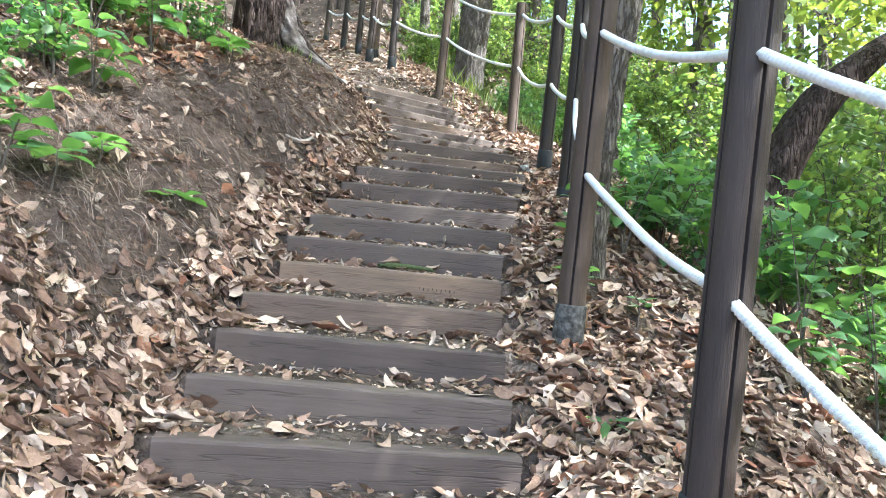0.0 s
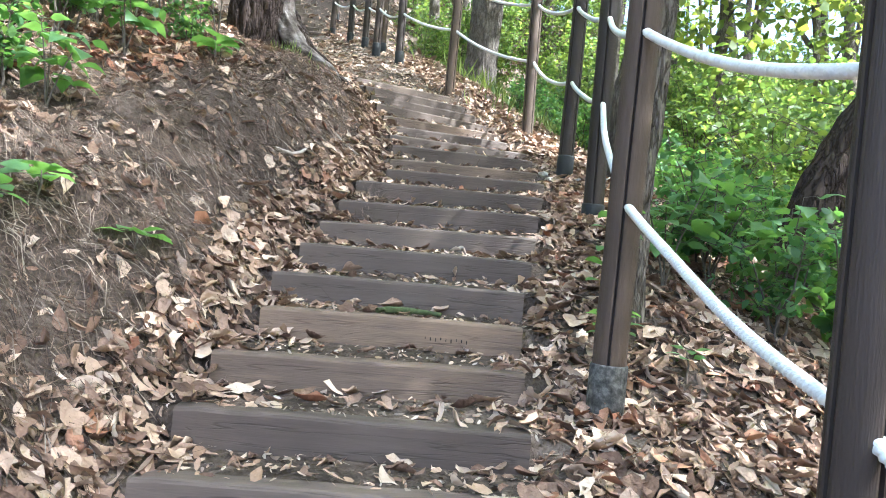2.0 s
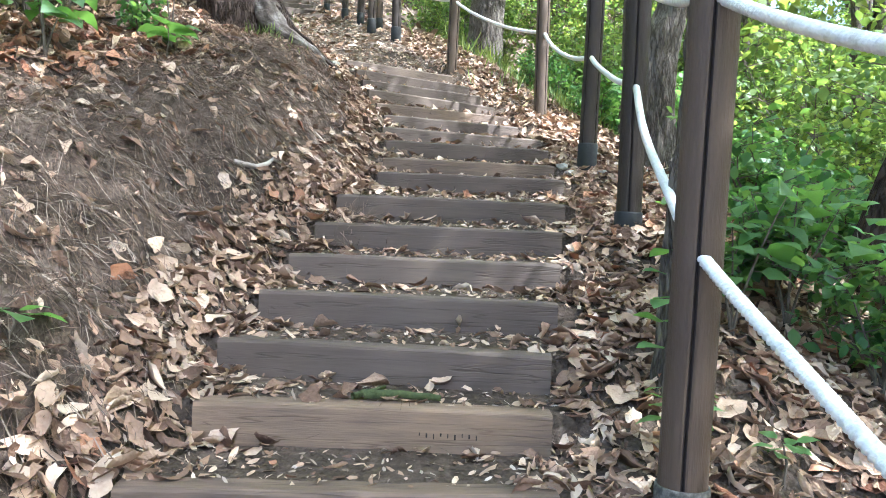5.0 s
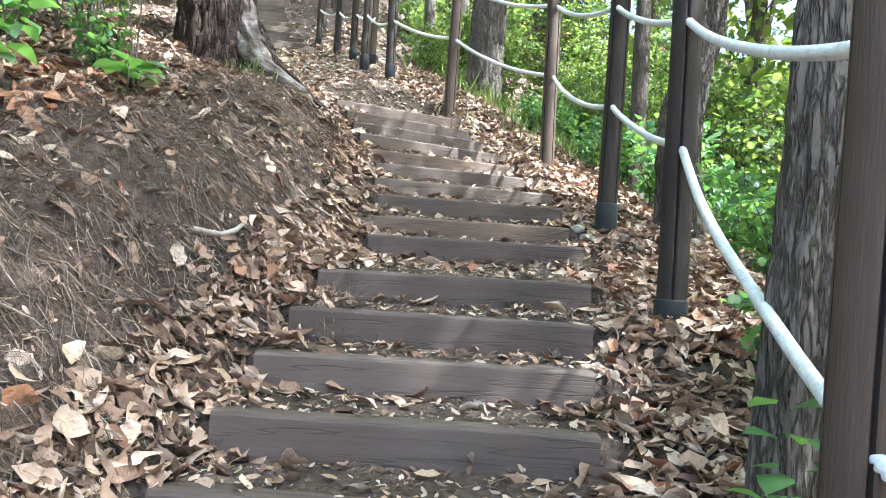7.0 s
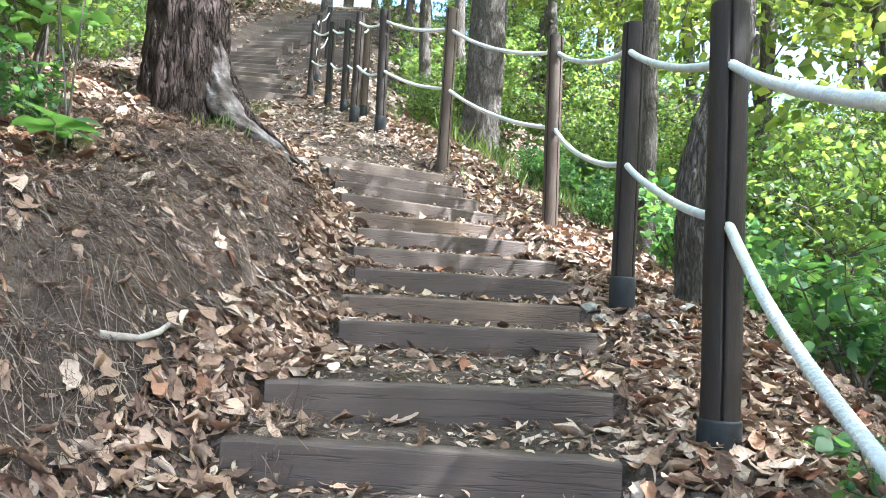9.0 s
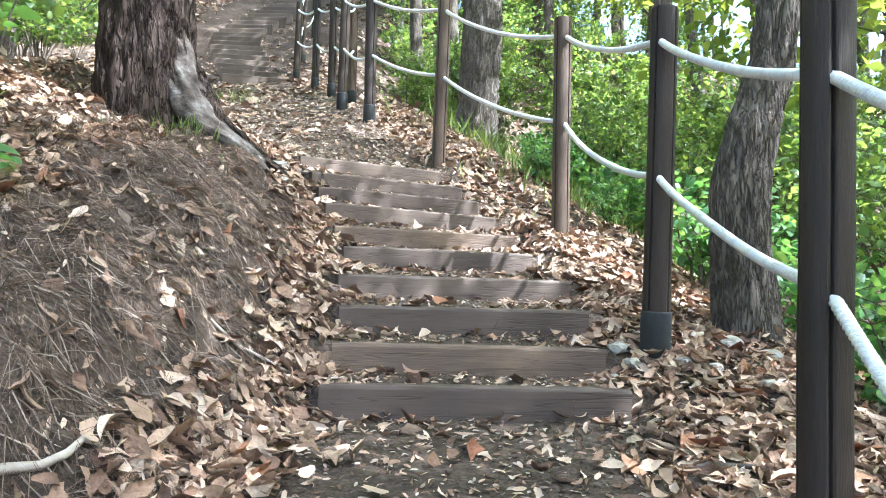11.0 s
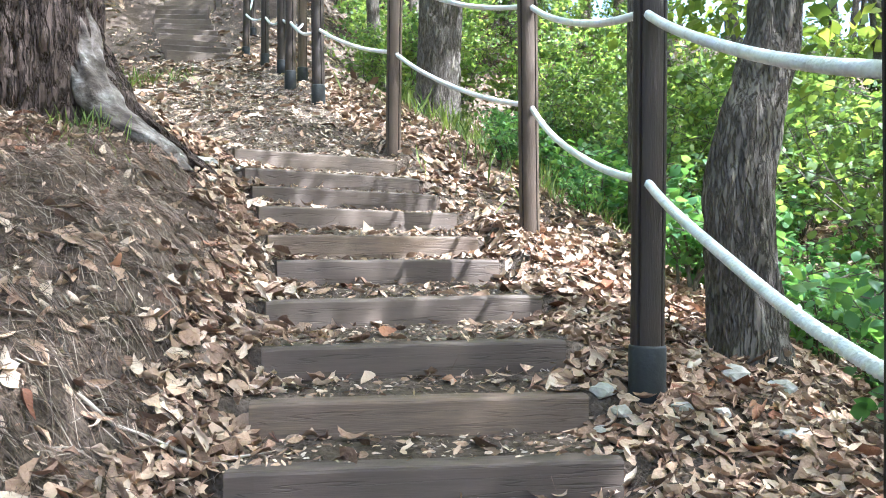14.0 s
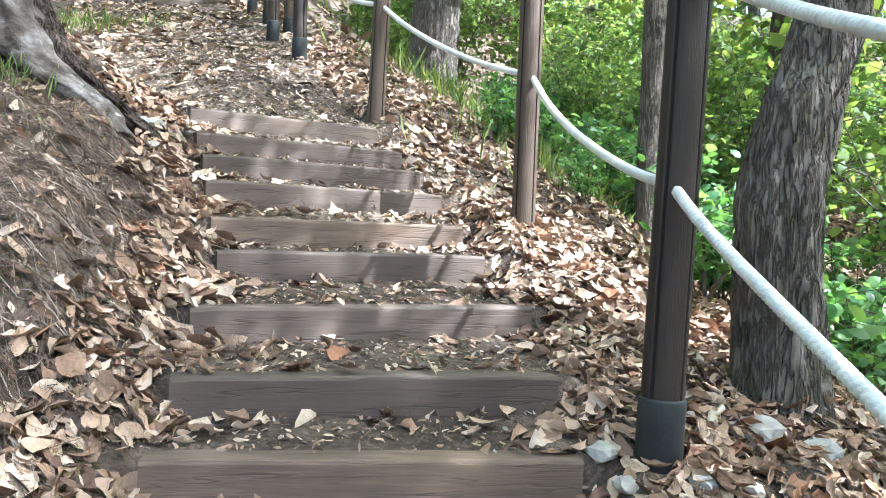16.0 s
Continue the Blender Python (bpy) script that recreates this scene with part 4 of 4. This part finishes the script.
def litter_weight(x, y):
    left, right = edges(x, y)
    d = np.maximum(left, right)
    clump = 0.5 + 0.5 * np.sin(3.1 * x + 1.7 * y) * np.sin(2.3 * y - 2.9 * x + 1.3)
    w = np.interp(d, [-0.6, -0.25, -0.05, 0.05, 0.3], [0.03, 0.05, 0.2, 0.85, 1.0])
    bank = (left > 0.28) * (left < 1.1) * (y > 2.6) * (y < 9)
    w = np.where(bank > 0, 0.04 + 0.26 * clump ** 2, w)
    w = np.where((left >= 1.1), 0.2 + 0.4 * clump, w)
    land = (y > 10.5) * (d < 0.1)
    return np.where(land > 0, 0.5, w)


def behind_timbers(x, y):
    """Leaves caught on the treads, thickest at the foot of the next riser and towards the bank."""
    left, right = edges(x, y)
    f = fronts(x)
    gap = np.where(f > y[..., None], f - y[..., None], 9.0).min(-1)
    on = (left < 0) & (right < 0.0) & (gap < 1.2)
    return on * np.interp(gap, [0.0, 0.1, 0.25, 0.4], [1.0, 0.8, 0.3, 0.12]) * np.interp(-left, [0, 0.35, 0.8, 1.2], [1.0, 0.45, 0.3, 0.4]) * np.interp(y, [6, 7], [1.0, 0.5])


def litter(name, n, xlo, xhi, ylo, yhi, size, mat, label, weight=litter_weight, lift=0.03, tilt=0.55, simple=False):
    x, y = scatter(n, xlo, xhi, ylo, yhi, weight)
    m = len(x)
    z = ground(x, y) + rl.uniform(0.004, lift, m)
    a = rl.uniform(0, 2 * np.pi, m)
    e = 0.03
    slx, sly = (ground(x + e, y) - ground(x - e, y)) / (2 * e), (ground(x, y + e) - ground(x, y - e)) / (2 * e)
    slope = np.clip(slx, -1, 1) * np.cos(a) + np.clip(sly, -0.6, 0.6) * np.sin(a)
    way = np.stack([np.cos(a), np.sin(a), slope + rl.normal(0, 0.25, m)], -1)
    at, sizes = np.stack([x, y, z], -1), rl.uniform(0.5, 1.35, m) * size
    if simple:
        me = leaf_cloud(name, at, way, sizes, mat, rl, curl=rl.uniform(-0.25, 0.6, m), outline=OVAL[::2], spread=tilt)
    else:
        me = curled_leaves(name, at, way, sizes, mat, rl, tilt)
    me.shade_smooth()
    ob = new(name, me)
    return tagged(ob, label, "leaf litter", kind="stuff")


litter("leaf_litter", 42000, -3.6, 3.4, 0.2, 9.5, 0.104, LITTER, "thick carpet of dry curled brown oak leaves")
litter("leaf_litter", 16000, -3.6, 3.4, 0.2, 9.5, 0.075, LITTER, "smaller dry rolled brown leaves strewn over soil")
litter("leaf_litter", 26000, -11, 5.5, 8.8, 30, 0.11, LITTER, "scattered dry brown leaves on the upper path", simple=True)
litter("leaf_litter", 9000, -1.5, 3.6, 8.8, 16, 0.11, LITTER, "dry brown leaves on the shoulder beyond the steps", lambda x, y: (edges(x, y)[1] > 0.0) * 1.0)
litter("leaf_litter", 22000, 3.2, 14, -1, 20, 0.15, LITTER, "dry brown leaves on the slope below the fence", simple=True)
litter("leaf_litter", 14000, -12, -3, 1, 20, 0.14, LITTER, "dry brown leaves under the bushes on the bank", simple=True)
litter("leaf_litter", 6000, -1.9, -0.4, 1.6, 10.2, 0.10, LITTER, "drift of curled dry leaves along the stair's edge",
       lambda x, y: np.interp(edges(x, y)[0], [-0.12, 0.0, 0.25, 0.42], [0.0, 1.0, 1.0, 0.0]), 0.06, 0.75)
litter("leaf_litter", 4200, -1.6, 0.7, 1.9, 10.2, 0.082, LITTER, "dry leaves caught on the treads behind the timbers", behind_timbers, 0.022, 0.4)
litter("leaf_litter", 15000, -16, 7, 14, 36, 0.2, LITTER, "dry brown leaves over the far hillside", lambda x, y: (np.maximum(*edges(x, y)) > 0.3) * 1.0, simple=True)
litter("russet_leaves", 1500, -3.0, 2.2, 1, 9.5, 0.12, RUSSET, "russet dry leaves strewn among the litter", lambda x, y: litter_weight(x, y) * 0.8)
litter("russet_leaves", 600, -2.7, -1.8, 4.9, 6.8, 0.12, RUSSET, "patch of russet leaves under bushes", lambda x, y: 0.6 + 0 * x)
litter("leaf_crumbs", 34000, -3, 2.2, 1.8, 13, 0.038, LITTER, "small broken bits of dry leaf on soil", lambda x, y: 0.6 + 0 * x, 0.012, simple=True)
litter("leaf_crumbs", 16000, -5.5, 0.2, 9.8, 18.6, 0.05, CHAFF, "pale trodden leaf bits and dust on the landing", lambda x, y: (np.maximum(*edges(x, y)) < 0.25) * 0.9, 0.008, simple=True)
litter("leaf_crumbs", 26000, -4.5, 0.7, 2.0, 18, 0.026, CHAFF, "pale trodden chaff of broken leaves on the path", lambda x, y: (np.maximum(*edges(x, y)) < 0.05) * 0.9, 0.006, simple=True)


def needles(n, xlo, xhi, ylo, yhi, weight, label, length=0.11, turn=3.2):
    x, y = scatter(n, xlo, xhi, ylo, yhi, weight)
    m = len(x)
    a = rl.normal(-0.3, turn, m)
    z = ground(x, y) + rl.uniform(0.002, 0.03, m)
    e = 0.03
    slx, sly = (ground(x + e, y) - ground(x - e, y)) / (2 * e), (ground(x, y + e) - ground(x, y - e)) / (2 * e)
    way = np.stack([np.cos(a), np.sin(a), np.clip(slx, -1, 1) * np.cos(a) + np.clip(sly, -1, 1) * np.sin(a) + rl.normal(0, 0.25, m)], -1)
    me = leaf_cloud("needles", np.stack([x, y, z], -1), way, rl.uniform(0.5, 1.4, m) * length, NEEDLE, rl, curl=rl.normal(0, 0.25, m), outline=[(0, 0), (0.35, 0.007), (0.7, 0.006), (1, 0)], spread=0.5)
    return tagged(new("pine_needles", me), label, "pine needles", kind="stuff")


def bank_weight(x, y):
    left, right = edges(x, y)
    return np.interp(left, [0.1, 0.3, 0.5, 1.3, 2.0], [0.05, 0.7, 1.0, 0.8, 0.3])


needles(62000, -2.8, -0.6, 2.2, 9.0, bank_weight, "matted brown pine needles hanging down the bank", 0.12, 0.9)
needles(80000, -2.8, -0.6, 2.2, 9.0, bank_weight, "loose tangled brown pine needles over the bank", 0.10, 3.2)
needles(5000, -2.2, 1.5, 2.0, 12, lambda x, y: 0.5 + 0 * x, "loose pine needles on the trodden path")
needles(500, -0.66, -0.42, 5.12, 5.30, lambda x, y: 1.0 + 0 * x, "tuft of orange pine needles on a step", 0.15)

x, y = scatter(7500, -2.6, -0.7, 2.2, 9.0, bank_weight)
m = len(x)
a = rl.normal(-0.2, 1.3, m)
tops = np.stack([x, y, ground(x, y) + rl.uniform(0.01, 0.035, m)], -1)
ln = rl.uniform(0.08, 0.34, m)
rv, rf = [], []
for i in range(m):
    p, ang, pts = tops[i], a[i], []
    for j in range(5):
        px, py = p[0] + math.cos(ang) * ln[i] * j / 4, p[1] + math.sin(ang) * ln[i] * j / 4 + 0.02 * math.sin(j * 1.7 + i)
        pts.append((px, py))
    px, py = np.array(pts).T
    pz = ground(px, py) + 0.012 + 0.02 * np.sin(np.arange(5) * 1.3 + i)
    n0 = len(rv)
    for j in range(5):
        w = 0.0016 + 0.0012 * ((i * 37) % 10) / 10
        rv += [(px[j], py[j] - w, pz[j]), (px[j], py[j] + w, pz[j] + 0.002)]
    rf += [(n0 + 2 * j, n0 + 2 * j + 2, n0 + 2 * j + 3, n0 + 2 * j + 1) for j in range(4)]
tagged(new("rootlets", sheet("rootlets", rv, rf, ROOTLET)), "thin pale rootlets and dead stalks trailing down the bank", "rootlets", kind="stuff")

# grass tufts
for cx, cy, r, n, ln in ((-2.05, 8.65, 0.12, 120, 0.14), (-1.95, 8.2, 0.2, 60, 0.10), (0.35, 12.9, 0.5, 500, 0.35), (1.0, 11.2, 0.5, 300, 0.25), (-4.3, 14, 0.5, 260, 0.25)):
    x, y = cx + rl.normal(0, r, n), cy + rl.normal(0, r, n)
    way = np.stack([rl.normal(0, 0.4, n), rl.normal(0, 0.4, n), np.ones(n)], -1)
    me = leaf_cloud("grass", np.stack([x, y, ground(x, y)], -1), way, rl.uniform(0.5, 1.2, n) * ln, GRASS, rl, curl=0.2, outline=[(0, 0), (0.5, 0.03), (1, 0)])
    tagged(new("grass_tuft", me), "thin tuft of green grass blades", "grass", kind="stuff")

# ---- sticks and stones ----


def stick(a, b, r, label, mat=PALE_TWIG):
    verts, faces = [], []
    a, b = Vector(a), Vector(b)
    rr = random.Random(r * 1e4 + a.x)
    pts = []
    for i in range(7):
        s = i / 6
        p = a.lerp(b, s) + Vector((rr.uniform(-1, 1), rr.uniform(-1, 1), 0)) * 0.012
        pts.append((p.x, p.y, gz(p.x, p.y) + r * 0.8 + 0.012, r * (1 - 0.4 * s)))
    tube(verts, faces, pts, 7)
    tagged(new("stick", sheet("stick", verts, faces, mat, True)), label, "stick")


stick((-1.12, 5.16, 0), (-0.93, 5.40, 0), 0.016, "pale broken stick among leaves at the bank's foot")
stick((-1.25, 6.55, 0), (-0.75, 6.35, 0), 0.005, "thin bent root trailing from the bank", TWIG)
stick((-0.85, 5.9, 0), (-0.45, 6.2, 0), 0.005, "thin dark twig among leaves", TWIG)
stick((-1.0, 6.35, 0), (-0.5, 6.6, 0), 0.006, "thin dry twig beside a step")
stick((0.75, 6.0, 0), (1.0, 6.05, 0), 0.012, "short brown stick on the leaf litter", TWIG)
stick((1.05, 7.35, 0), (1.2, 7.7, 0), 0.014, "pale stick at the foot of the oak")
stick((0.48, 8.0, 0), (0.40, 8.25, 0), 0.006, "thin pale twig resting on a step")
stick((-0.15, 3.72, 0), (0.10, 3.74, 0), 0.016, "green-brown pod lying on a step", MOSS)
stick((-0.18, 3.70, 0), (-0.10, 3.85, 0), 0.012, "green pod propped on a step", MOSS)


def stone(x, y, r, seed):
    bm = bmesh.new()
    bmesh.ops.create_icosphere(bm, subdivisions=2, radius=r)
    for v in bm.verts:
        d = 1 + 0.45 * noise.noise(v.co / r * 1.1 + Vector((seed * 3.1, 0, 0)))
        v.co = Vector((v.co.x * d * 1.25, v.co.y * d, v.co.z * d * 0.65))
    me = bpy.data.meshes.new("stone")
    bm.to_mesh(me)
    bm.free()
    me.materials.append(STONE)
    ob = new("stone", me)
    ob.matrix_world = pose(x, y, gz(x, y) + r * 0.15, 0, 0, seed * 50)
    tagged(ob, "small pale angular stone half sunk in leaves", "stone", "stones by the fence")


for i, (x, y, r) in enumerate(((0.66, 7.12, 0.045), (0.70, 7.0, 0.04), (0.93, 7.0, 0.04), (0.62, 6.95, 0.03), (1.25, 7.45, 0.08), (1.42, 7.4, 0.07), (1.3, 6.9, 0.05), (-1.55, 9.15, 0.06), (-1.45, 8.95, 0.05), (-1.4, 9.3, 0.05), (-1.62, 8.8, 0.05), (0.85, 7.35, 0.03), (1.08, 7.05, 0.035))):
    stone(x, y, r, i + 1)

# ---- single large leaves lying on the ground ----
LEAF_SHAPES = []
for i in range(16):
    rr = np.random.default_rng(200 + i)
    LEAF_SHAPES.append(curled_leaves("dry_leaf", np.zeros((1, 3)), np.array([[1.0, 0, 0.05]]), np.array([0.13]), (LITTER_ONE, RUSSET_ONE)[i % 4 == 3], rr, 0.1))
rs = random.Random(77)
made = 0
while made < 280:
    x, y = rs.uniform(-1.5, 1.6), rs.uniform(1.9, 8.6)
    w = float(litter_weight(np.array([x]), np.array([y]))[0])
    if rs.random() > w:
        continue
    leaf = part("dry_leaf", LEAF_SHAPES[made % 16], terrain)
    leaf.location = (x, y, gz(x, y) + rs.uniform(0.014, 0.03))
    sx = max(-1.0, min(1.0, (gz(x + 0.05, y) - gz(x - 0.05, y)) / 0.1))
    leaf.rotation_euler = (rs.uniform(-0.35, 0.35), -math.atan(sx) + rs.uniform(-0.3, 0.3), rs.uniform(-math.pi, math.pi))
    leaf.scale = (rs.uniform(0.7, 1.15),) * 3
    made += 1
